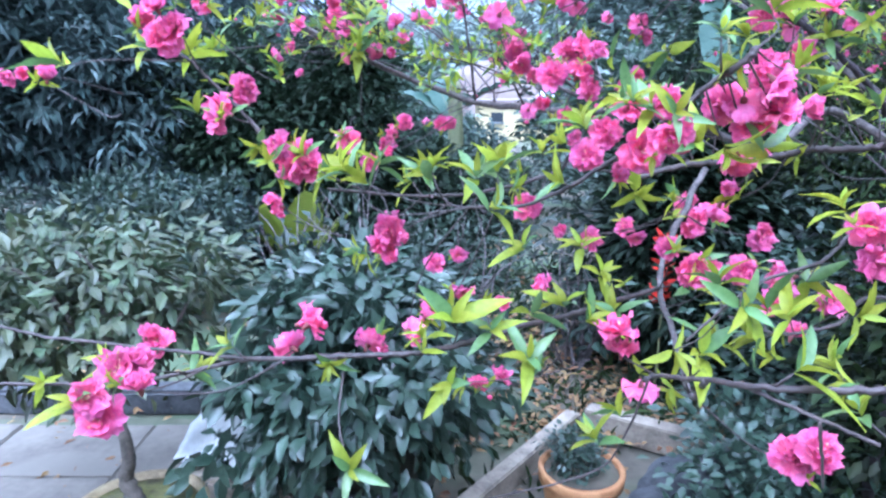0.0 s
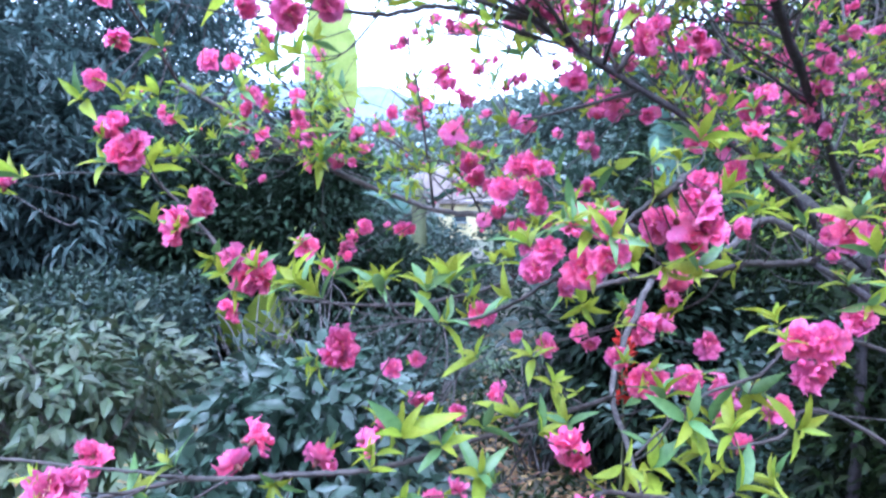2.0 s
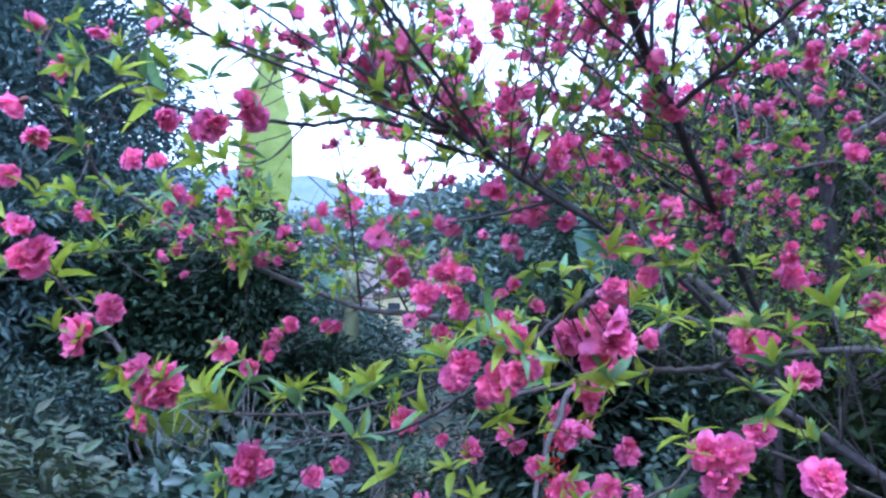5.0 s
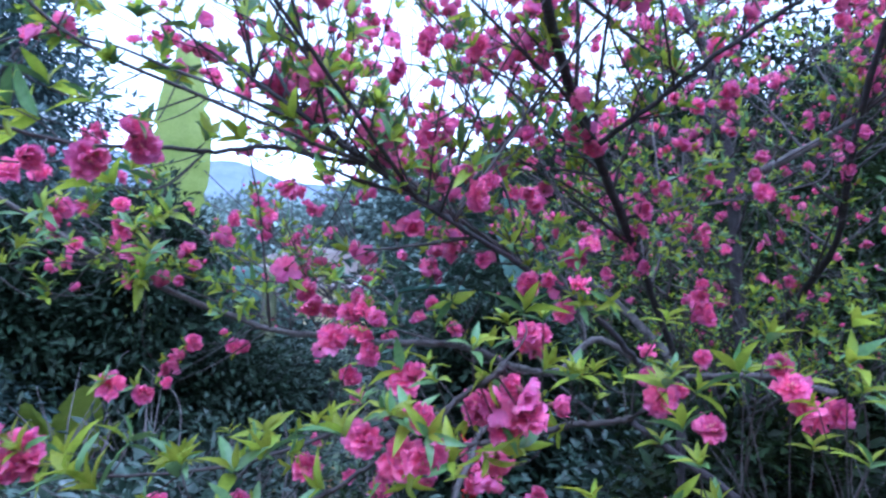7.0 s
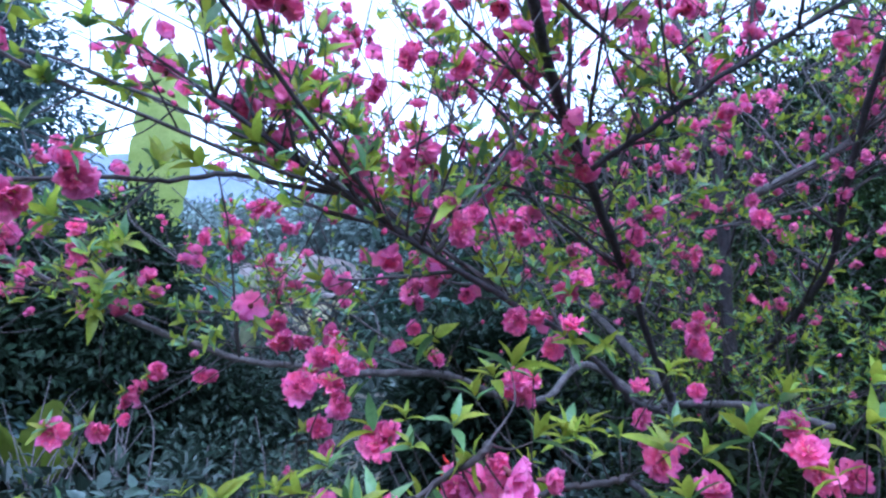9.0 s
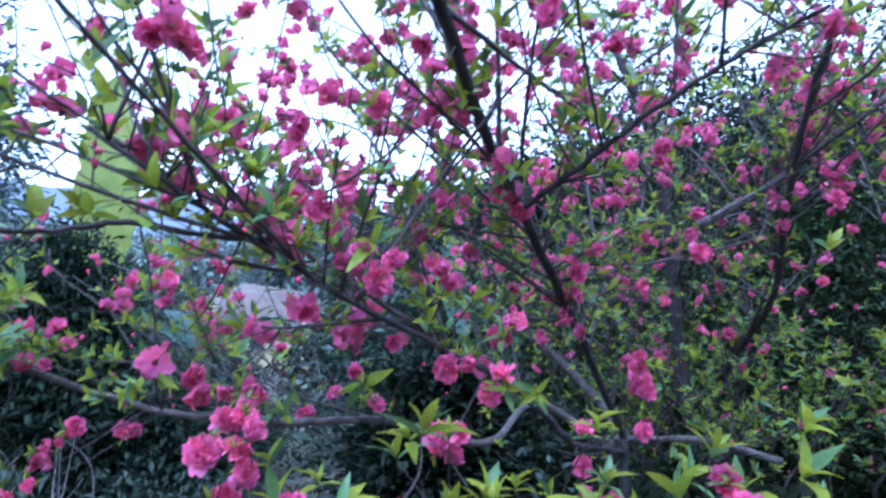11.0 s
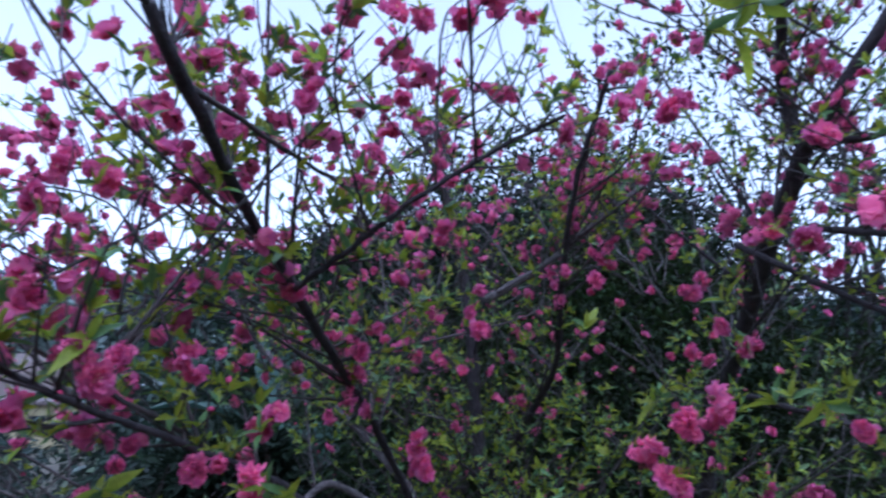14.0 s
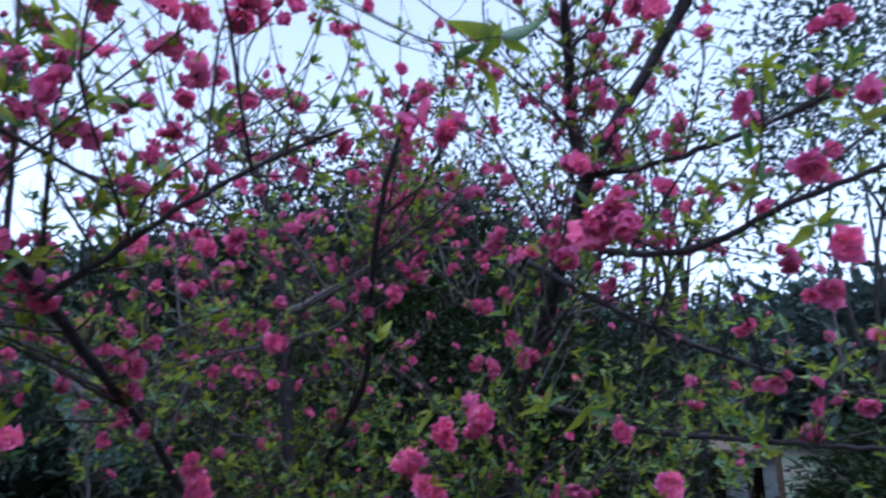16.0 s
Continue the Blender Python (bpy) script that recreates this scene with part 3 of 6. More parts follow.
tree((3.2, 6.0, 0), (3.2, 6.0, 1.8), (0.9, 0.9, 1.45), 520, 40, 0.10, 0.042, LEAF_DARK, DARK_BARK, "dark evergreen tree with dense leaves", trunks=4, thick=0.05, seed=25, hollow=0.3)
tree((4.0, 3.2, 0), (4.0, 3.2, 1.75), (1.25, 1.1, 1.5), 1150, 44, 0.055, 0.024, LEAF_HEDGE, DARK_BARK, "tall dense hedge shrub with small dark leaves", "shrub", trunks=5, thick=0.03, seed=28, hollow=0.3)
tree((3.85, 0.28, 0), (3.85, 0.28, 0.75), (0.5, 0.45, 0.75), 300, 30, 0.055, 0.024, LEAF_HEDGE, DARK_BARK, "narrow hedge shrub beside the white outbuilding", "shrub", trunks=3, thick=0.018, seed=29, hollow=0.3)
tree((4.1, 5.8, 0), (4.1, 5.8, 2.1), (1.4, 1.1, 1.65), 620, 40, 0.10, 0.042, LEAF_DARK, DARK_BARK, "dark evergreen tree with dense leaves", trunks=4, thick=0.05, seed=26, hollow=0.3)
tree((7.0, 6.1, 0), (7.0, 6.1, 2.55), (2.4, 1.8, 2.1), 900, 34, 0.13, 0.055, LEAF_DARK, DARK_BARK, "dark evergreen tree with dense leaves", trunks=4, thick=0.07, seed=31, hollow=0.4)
tree((7.4, 1.0, 0), (7.4, 1.0, 0.55), (0.65, 0.6, 0.55), 320, 30, 0.08, 0.034, LEAF_HEDGE, DARK_BARK, "low dense shrub near a white shed", "shrub", trunks=3, thick=0.02, seed=32, hollow=0.3)
tree((5.1, 0.2, 0), (5.1, 0.3, 3.75), (0.85, 0.85, 0.9), 190, 24, 0.07, 0.032, LEAF_SHRUB, DARK_BARK, "slender evergreen tree with a high green crown", trunks=2, thick=0.026, seed=27, hollow=0.3)


# Dark shrub added where there is only a black shaded hollow.
tree((1.25, 3.2, 0), (1.25, 3.2, 0.80), (0.36, 0.36, 0.70), 600, 36, 0.08, 0.035, LEAF_DARK, DARK_BARK, "near-black shrub standing in for a shaded hollow", "shrub", trunks=3, thick=0.015, seed=84, hollow=0.25)
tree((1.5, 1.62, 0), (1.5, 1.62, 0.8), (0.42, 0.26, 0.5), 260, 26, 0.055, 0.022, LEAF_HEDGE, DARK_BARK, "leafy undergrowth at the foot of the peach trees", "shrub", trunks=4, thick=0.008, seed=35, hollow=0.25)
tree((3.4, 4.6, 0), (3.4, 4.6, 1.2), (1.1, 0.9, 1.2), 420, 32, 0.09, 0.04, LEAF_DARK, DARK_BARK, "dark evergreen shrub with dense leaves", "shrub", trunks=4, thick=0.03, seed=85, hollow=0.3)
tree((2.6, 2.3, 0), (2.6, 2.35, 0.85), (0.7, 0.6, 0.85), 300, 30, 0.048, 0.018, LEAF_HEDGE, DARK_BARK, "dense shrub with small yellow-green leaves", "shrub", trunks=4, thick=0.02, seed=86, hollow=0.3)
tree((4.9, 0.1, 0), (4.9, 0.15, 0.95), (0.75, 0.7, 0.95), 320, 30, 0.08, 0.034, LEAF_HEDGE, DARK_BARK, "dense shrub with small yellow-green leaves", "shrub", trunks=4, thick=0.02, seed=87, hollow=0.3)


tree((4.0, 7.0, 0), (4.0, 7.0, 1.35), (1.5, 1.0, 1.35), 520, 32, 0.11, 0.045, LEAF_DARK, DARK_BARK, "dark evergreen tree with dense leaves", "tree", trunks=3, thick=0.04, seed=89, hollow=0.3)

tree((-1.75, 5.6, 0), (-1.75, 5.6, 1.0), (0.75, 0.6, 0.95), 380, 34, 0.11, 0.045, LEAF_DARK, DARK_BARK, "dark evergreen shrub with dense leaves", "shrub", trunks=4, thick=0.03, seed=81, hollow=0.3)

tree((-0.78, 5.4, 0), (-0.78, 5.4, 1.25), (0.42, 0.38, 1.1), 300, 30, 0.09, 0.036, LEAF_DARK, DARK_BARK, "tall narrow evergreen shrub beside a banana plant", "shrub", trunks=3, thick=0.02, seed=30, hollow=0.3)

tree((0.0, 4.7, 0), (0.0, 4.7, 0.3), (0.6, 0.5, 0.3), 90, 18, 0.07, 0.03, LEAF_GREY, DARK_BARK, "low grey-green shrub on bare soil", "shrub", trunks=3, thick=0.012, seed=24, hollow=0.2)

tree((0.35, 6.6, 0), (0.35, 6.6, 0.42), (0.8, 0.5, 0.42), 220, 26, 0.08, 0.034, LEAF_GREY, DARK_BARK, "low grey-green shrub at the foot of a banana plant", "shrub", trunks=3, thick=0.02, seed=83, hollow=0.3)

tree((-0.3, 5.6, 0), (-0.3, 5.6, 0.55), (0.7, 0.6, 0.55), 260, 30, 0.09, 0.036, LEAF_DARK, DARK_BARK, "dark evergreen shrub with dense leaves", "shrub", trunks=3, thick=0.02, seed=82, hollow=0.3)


def build_garden_rows():
    """Shrubs of mixed green between the garden and the far bank."""
    rng = np.random.default_rng(90)
    for k, (az, dist) in enumerate(((-14, 9), (-7, 10.5), (-2, 13), (16, 11), (20, 8), (-5, 16), (-10, 17), (19, 13), (27, 9), (24, 15), (34, 10))):
        a, h = radians(az), (0.75 + 0.5 * rng.random()) * (0.42 if -3 <= az <= 14 else 1)
        p = (dist * math.sin(a), dist * math.cos(a), 0)
        tree(p, (p[0], p[1], h), (1.2 + 0.04 * dist, 1.0, h), 200, 22, 0.17, 0.08, (LEAF_GREY, LEAF_SHRUB, LEAF_WOOD)[k % 3], DARK_BARK, "rounded green shrub across the garden", "shrub", trunks=2, thick=0.03, seed=91 + k, hollow=0.35)


build_garden_rows()


def bare_shrub(place, reach, height, stems, seed):
    """A leafless shrub of thin crooked stems."""
    rng = np.random.default_rng(seed)
    t = thing("shrub", place, "bare twiggy shrub among the dark undergrowth", "shrub")
    for _ in range(stems):
        v, f = merge(limbs(rng, (0.06 * rng.normal(), 0.06 * rng.normal(), -0.04), (0, 0, height * 0.6), (reach, reach, height * 0.5), 3, 0.009))
        part("stem", mesh_of("bare_stem", v, f, GREY_BARK), t)


for k, (x, y, reach, height) in enumerate(((-0.55, 3.9, 0.5, 1.0), (0.15, 3.6, 0.45, 0.9), (-1.05, 4.3, 0.45, 1.1), (0.75, 3.3, 0.4, 0.9))):
    bare_shrub((x, y, 0), reach, height, 7, 950 + k)


# ---- pots, paving and borders ----
def lathe(profile, mat, sides=28, wobble=0.0, seed=0):
    rng = np.random.default_rng(seed)
    v, f = [], []
    a = np.arange(sides) * 2 * np.pi / sides
    for r, z in profile:
        for k in a:
            q = r * (1 + wobble * math.sin(3 * k + seed))
            v.append((q * math.cos(k), q * math.sin(k), z))
    f = [(i * sides + j, i * sides + (j + 1) % sides, (i + 1) * sides + (j + 1) % sides, (i + 1) * sides + j) for i in range(len(profile) - 1) for j in range(sides)]
    f += [tuple(reversed(range(sides))), tuple(range((len(profile) - 1) * sides, len(profile) * sides))]
    return mesh_of("turned", v, f, mat)


def pot(place, radius, height, mat, earth, label):
    t = thing("flower_pot", place, label, "flower pot")
    r, h = radius, height
    part("body", lathe([(r * 0.68, 0), (r * 0.72, 0.01), (r * 0.9, h * 0.75), (r * 0.92, h * 0.8), (r, h * 0.82), (r * 1.02, h * 0.98), (r * 0.99, h), (r * 0.9, h), (r * 0.87, h * 0.9), (r * 0.86, h * 0.8)], mat), t)
    part("earth", lathe([(r * 0.84, h * 0.80), (r * 0.885, h * 0.93), (r * 0.5, h * 0.98), (r * 0.1, h * 1.0)], earth), t)
    return t


pot((-0.93, 1.66, 0), 0.205, 0.30, GLAZE, MOSS, "round clay pot of mossy soil on grey paving")
pot((0.485, 1.95, 0), 0.148, 0.25, TERRACOTTA, SOIL, "orange terracotta pot with a small green plant")
pot((-0.25, 1.98, 0), 0.24, 0.28, BLACK, SOIL, "black plastic pot under a dark green shrub")


def build_bonsai():
    rng = np.random.default_rng(31)
    t = thing("potted_tree", (-0.95, 1.66, 0.26), "small potted tree with a crooked grey trunk and olive leaves", "tree")
    line = smooth_line([(0.03, 0, 0), (0.015, 0.01, 0.06), (-0.012, 0.02, 0.13), (0.008, 0.015, 0.20), (-0.01, 0.03, 0.32), (-0.08, 0.08, 0.46)], 6)
    v, f = tube(line, np.linspace(0.026, 0.015, len(line)), 14, 0.13, rng)
    part("trunk", mesh_of("bonsai_trunk", v, f, BROWN_BARK), t)
    v, f = merge(limbs(rng, (-0.05, 0.07, 0.44), (-0.25, 0.3, 0.66), (0.5, 0.4, 0.22), 9, 0.012))
    part("limb", mesh_of("bonsai_limbs", v, f, BROWN_BARK), t)
    v, f = crown(rng, (-0.28, 0.28, 0.62), (0.58, 0.45, 0.24), 260, 18, 0.062, 0.027, hollow=0.2, spread=0.25, droop=0.7)
    tagged(part("crown", mesh_of("bonsai_crown", v, f, LEAF_OLIVE, smooth=False), t), kind="stuff")


build_bonsai()
tree((-0.25, 1.98, 0.22), (-0.27, 1.97, 0.60), (0.50, 0.42, 0.40), 300, 19, 0.072, 0.034, LEAF_SHRUB, DARK_BARK, "dark green glossy shrub in a black pot", "shrub", trunks=4, thick=0.012, seed=32, hollow=0.4, spread=0.17, droop=0.75, flat=0.6, lift=0.1)
tree((0.485, 1.95, 0.2), (0.475, 1.96, 0.30), (0.12, 0.11, 0.09), 60, 18, 0.022, 0.012, LEAF_SHRUB, DARK_BARK, "small bushy green plant in a terracotta pot", "plant", trunks=3, thick=0.004, seed=33, hollow=0.2)
tree((1.05, 1.75, 0), (1.08, 1.78, 0.28), (0.42, 0.32, 0.3), 110, 16, 0.05, 0.028, LEAF_SHRUB, DARK_BARK, "low trailing dark green plant", "plant", trunks=3, thick=0.006, seed=34, hollow=0.2)


def build_rock(place, size, seed):
    bm = bmesh.new()
    bmesh.ops.create_icosphere(bm, subdivisions=4, radius=1)
    for v in bm.verts:
        q = v.co.copy()
        v.co = q * (1 + 0.35 * noise.noise(q * 1.3 + Vector((seed, 0, 0))) + 0.12 * noise.noise(q * 4 + Vector((seed, 3, 0))))
        v.co = Vector((v.co.x * size[0], v.co.y * size[1], max(v.co.z * size[2], -0.1)))
    ob = new("rock", solid("rock", bm, ROCK, True))
    ob.location = place
    tagged(ob, "dark grey weathered garden rock", "rock")


build_rock((0.72, 1.78, 0.06), (0.16, 0.14, 0.2), 2)
build_rock((0.95, 2.0, 0.05), (0.2, 0.15, 0.22), 7)


def build_border(a, b, width, height, label):
    a, b = Vector(a), Vector(b)
    ob = new("garden_border", block("border", ((b - a).length, width, height), BORDER, 0.006, 0.004))
    d = b - a
    ob.location = ((a.x + b.x) / 2, (a.y + b.y) / 2, 0)
    ob.rotation_euler = (0, 0, math.atan2(d.y, d.x))
    tagged(ob, label, "border", "border of the bed")


build_border((0.06, 1.95, 0), (0.60, 2.62, 0), 0.07, 0.10, "weathered pale board edging a flower bed")
build_border((0.66, 2.62, 0), (1.22, 2.30, 0), 0.09, 0.12, "weathered stone kerb edging a flower bed")


def build_white_panel():
    bm = bmesh.new()
    bmesh.ops.create_grid(bm, x_segments=14, y_segments=14, size=0.5)
    for v in bm.verts:
        v.co.z = 0.03 * noise.noise(v.co * 3) + 0.012 * noise.noise(v.co * 9)
        v.co.x *= 0.30
        v.co.y *= 0.22
    bmesh.ops.solidify(bm, geom=bm.faces[:], thickness=0.012)
    ob = new("white_panel", solid("panel", bm, WHITE, True))
    ob.matrix_world = pose(-0.86, 2.17, 0.21, 42, 6, -20)
    tagged(ob, "dirty white sheet of board leaning behind the clay pot", "board")
    post = new("wooden_post", block("post", (0.05, 0.05, 0.24), WOOD, 0.008, 0.006))
    post.location = (-0.905, 2.0, 0)
    post.rotation_euler = (0, 0, 0.4)
    tagged(post, "short brown wooden post beside the clay pot", "post")
    slab = new("stone_block", block("stone_block", (0.46, 0.10, 0.22), BORDER, 0.015, 0.014))
    slab.location = (-0.70, 1.93, 0)
    slab.rotation_euler = (0, 0, -0.35)
    tagged(slab, "rough brown stone slab set on edge beside the clay pot", "stone")


build_white_panel()


def build_red_flower():
    rng = np.random.default_rng(41)
    t = thing("red_flower", (1.0, 2.75, 0), "tall plant with a narrow spike of red flowers", "plant")
    line = smooth_line([(0, 0, -0.03), (0.01, 0, 0.4), (-0.01, 0.01, 0.82)], 4)
    part("stalk", mesh_of("red_stalk", *tube(line, np.linspace(0.008, 0.004, len(line)), 6), BANANA_STEM), t)
    n = 60
    z = 0.55 + 0.34 * rng.random(n)
    a = rng.random(n) * 6.28
    p = np.stack([0.012 * np.cos(a), 0.012 * np.sin(a), z], 1)
    part("flower_spike", mesh_of("red_spike", *leaf_sheet(p, np.stack([np.cos(a), np.sin(a), 0.6 + 0 * a], 1), rng.normal(size=(n, 3)), 0.055, 0.028), RED), t, "spike of red petals")


build_red_flower()


def build_undergrowth():
    """Grass tufts, low herbs and fallen leaves, one sheet of each."""
    rng = np.random.default_rng(51)
    n = 9000
    x, y = rng.uniform(-4.5, 6, n), rng.uniform(1.9, 10, n)
    keep = np.array([noise.noise(Vector((a * 0.8, b * 0.8, 9))) > -0.12 for a, b in zip(x, y)]) & ~((x < -0.55) & (y < 2.75))
    x, y = x[keep], y[keep]
    a = rng.random(len(x)) * 6.28
    p = np.stack([x, y, np.full(len(x), -0.01)], 1)
    v, f = leaf_sheet(p, np.stack([0.5 * np.cos(a), 0.5 * np.sin(a), 0.5 + rng.random(len(x))], 1), rng.normal(size=(len(x), 3)), 0.05 + 0.12 * rng.random(len(x)), 0.012 + 0.03 * rng.random(len(x)))
    n = 5200
    x, y = rng.uniform(-0.1, 1.9, n), rng.uniform(2.45, 5.2, n)
    a = rng.random(n) * 6.28
    p = np.stack([x, y, np.full(n, 0.0)], 1)
    low = leaf_sheet(p, np.stack([np.cos(a), np.sin(a), 0.25 + 0.9 * rng.random(n)], 1), np.array([0, 0, 1]) + 0.5 * rng.normal(size=(n, 3)), 0.03 + 0.05 * rng.random(n), 0.012 + 0.014 * rng.random(n))
    v, f = merge([(v, f), low])
    tagged(new("grass", mesh_of("grass", v, f, LEAF_HEDGE, smooth=False)), "sparse green grass and herbs on the soil", "grass", kind="stuff")
    n = 3600
    x, y = np.concatenate([rng.uniform(-3, 3.5, 2400), rng.uniform(0, 1.6, 1200)]), np.concatenate([rng.uniform(1.8, 6.5, 2400), rng.uniform(2.4, 4.0, 1200)])
    a = rng.random(n) * 6.28
    p = np.stack([x, y, 0.035 + 0.02 * rng.random(n)], 1)
    v, f = leaf_sheet(p, np.stack([np.cos(a), np.sin(a), 0.15 * rng.normal(size=n)], 1), np.array([0, 0, 1]) + 0.4 * rng.normal(size=(n, 3)), 0.04 + 0.03 * rng.random(n), 0.018 + 0.012 * rng.random(n))
    tagged(new("fallen_leaves", mesh_of("fallen", v, f, DRY, smooth=False)), "scattered dry brown fallen leaves", "leaves", kind="stuff")


build_undergrowth()


# ---- peach blossom and leaves ----
def petal(rng, length, width, tilt, turn, base, cup, n=5):
    """A broad rounded petal, cupped, ruffled and notched at its edge: n by n corners."""
    v = []
    k = n - 1
    ruffle, phase = 0.11 + 0.14 * rng.random(), 6.28 * rng.random()
    lean = 0.25 * rng.normal()
    for i in range(n):
        s = i / k
        w = width * (0.22 + 1.0 * math.sin(math.pi * (0.08 + 0.68 * s)) ** 1.2)
        for j in range(n):
            u = j / k - 0.5
            r = length * s * (1 - (0.12 + 0.35 * u * u) * s * s + 0.10 * abs(u) * s)
            z = cup * length * (s * s * 0.7 + 1.2 * u * u * s) + length * ruffle * s * s * math.sin(7 * u + phase) + length * 0.06 * rng.normal() * s + lean * u * length * s * 0.5
            r *= 1 + 0.07 * rng.normal() * s * s
            v.append((u * w + 0.02 * length * rng.normal() * s, r + base, z))
    m = Matrix.Rotation(turn, 4, "Z") @ Matrix.Rotation(tilt, 4, "X")
    v = [m @ Vector(q) for q in v]
    f = [(n * i + j, n * i + j + 1, n * i + j + n + 1, n * i + j + n) for i in range(k) for j in range(k)]
    return np.array([tuple(q) for q in v]), f


WIDE = ((8, 1.08, 0.04, 0.12), (8, 0.95, 0.24, 0.15), (6, 0.74, 0.48, 0.16), (4, 0.45, 0.8, 0.1))
FULL = ((7, 1.02, -0.12, 0.12), (8, 0.97, 0.14, 0.14), (8, 0.84, 0.42, 0.16), (7, 0.66, 0.72, 0.14), (4, 0.45, 1.05, 0.1))
CUPPED = ((7, 1.0, 0.5, 0.2), (7, 0.96, 0.74, 0.15), (5, 0.84, 1.0, 0.1), (4, 0.7, 1.2, 0.05))


def blossom_mesh(seed, rings, size=0.044):
    """A double peach blossom that faces +z, its calyx at the origin."""
    rng = np.random.default_rng(seed)
    r, pieces, tone = size / 2, [], []
    for ring, (count, length, tilt, cup) in enumerate(rings):
        for k in range(count):
            tl = tilt + 0.2 * rng.normal()
            q = petal(rng, r * length * (0.82 + 0.34 * rng.random()), r * 0.74 * (0.8 + 0.4 * rng.random()) * (1 - 0.1 * ring), min(tl, 1.45), 6.283 * (k + 0.5 * ring) / count + 0.25 * rng.normal(), r * 0.05, cup * (0.5 + rng.random()))
            q = (q[0] + (0, 0, r * 0.2 + 0.0018 * ring), q[1])
            pieces.append(q)
            tone += [0 if ring < 2 else 1] * len(q[1])
    for _ in range(13):
        a, s = rng.random() * 6.28, 0.42 * rng.random() + 0.05
        tip = np.array([math.cos(a) * s * r, math.sin(a) * s * r, r * (0.5 + 0.3 * rng.random())])
        q = tube([(0, 0, r * 0.25), tip * (0.6, 0.6, 0.8), tip], [0.0004, 0.0003, 0.0009], 4)
        pieces.append(q)
        tone += [2] * len(q[1])
    q = tube([(0, 0, -r * 0.25), (0, 0, 0), (0, 0, r * 0.22), (0, 0, r * 0.3)], [0.0012, r * 0.14, r * 0.2, r * 0.1], 7)
    pieces.append(q)
    tone += [3] * len(q[1])
    v, f = merge(pieces)
    return mesh_of("blossom", v, f, PETAL, PETAL_IN, STAMEN, CALYX, index=tone)


def small_blossom_mesh(seed, tilt, size=0.042):
    """A simpler blossom for the far twigs: two ruffled rings of petals."""
    rng = np.random.default_rng(seed)
    r, pieces, tone = size / 2, [], []
    for ring, count in ((0, 5), (1, 5), (2, 3)):
        for k in range(count):
            pieces.append(petal(rng, r * (1 - 0.15 * ring) * (0.85 + 0.3 * rng.random()), r * 0.9, min(1.4, tilt + 0.35 * ring + 0.2 * rng.normal()), 6.283 * (k + 0.5 * ring) / count + 0.3 * rng.normal(), r * 0.05, 0.2, 3))
            tone += [0] * 4
    q = tube([(0, 0, -r * 0.3), (0, 0, 0), (0, 0, r * 0.2)], [0.0012, r * 0.16, r * 0.2], 5)
    v, f = merge(pieces + [q])
    return mesh_of("small_blossom", v, f, PETAL_SMALL, CALYX, index=tone + [1] * len(q[1]))


def bud_mesh(seed, size=0.0095):
    rng = np.random.default_rng(seed)
    prof = [(0.001, -0.6), (0.25, -0.45), (0.36, -0.1), (0.48, 0.25), (0.46, 0.6), (0.28, 0.9), (0.04, 1.05)]
    v, f = tube([(0, 0, z * size) for _, z in prof], [r * size for r, _ in prof], 9, 0.05, rng)
    tone = [1 if max(q) < 27 else 0 for q in f]
    return mesh_of("bud", v, f, BUD, CALYX, index=tone)


def sprig_mesh(seed, count, length):
    """A whorl of young lance-shaped leaves on a short shoot along +z."""
    rng = np.random.default_rng(seed)
    p, w, u, ln, wd = [], [], [], [], []
    for k in range(count):
        a = k * 2.4 + 0.4 * rng.normal()
        rise = 0.6 + 1.2 * k / count + 0.3 * rng.normal()
        p.append((0, 0, 0.0015 * k))
        w.append((math.cos(a), math.sin(a), rise))
        u.append((-math.cos(a) * 0.5, -math.sin(a) * 0.5, 1.0))
        ln.append(length * (1.05 - 0.5 * k / count) * (0.8 + 0.4 * rng.random()))
        wd.append(ln[-1] * (0.24 + 0.08 * rng.random()))
    pieces = []
    for place, way, up, a, b in zip(p, w, u, ln, wd):
        pieces.append(long_leaf(rng, place, way, up, a, b))
    old = rng.random(count) < np.linspace(0.22, 0.0, count)
    v, f = merge(pieces)
    return mesh_of("sprig", v, f, SPRIG, MATURE, index=np.repeat(old, 12))


def small_sprig_mesh(seed, count, length):
    """A simpler whorl of leaves for the far twigs."""
    rng = np.random.default_rng(seed)
    a = np.arange(count) * 2.4 + 0.4 * rng.normal(size=count)
    way = np.stack([np.cos(a), np.sin(a), 0.5 + 0.8 * rng.random(count)], 1)
    v, f = leaf_sheet(np.zeros((count, 3)), way, np.stack([-np.cos(a), -np.sin(a), 1.4 + 0 * a], 1) + 0.3 * rng.normal(size=(count, 3)), length * (0.6 + 0.6 * rng.random(count)), length * 0.3)
    return mesh_of("small_sprig", v, f, SPRIG, MATURE, index=np.repeat(rng.random(count) < 0.35, 6))


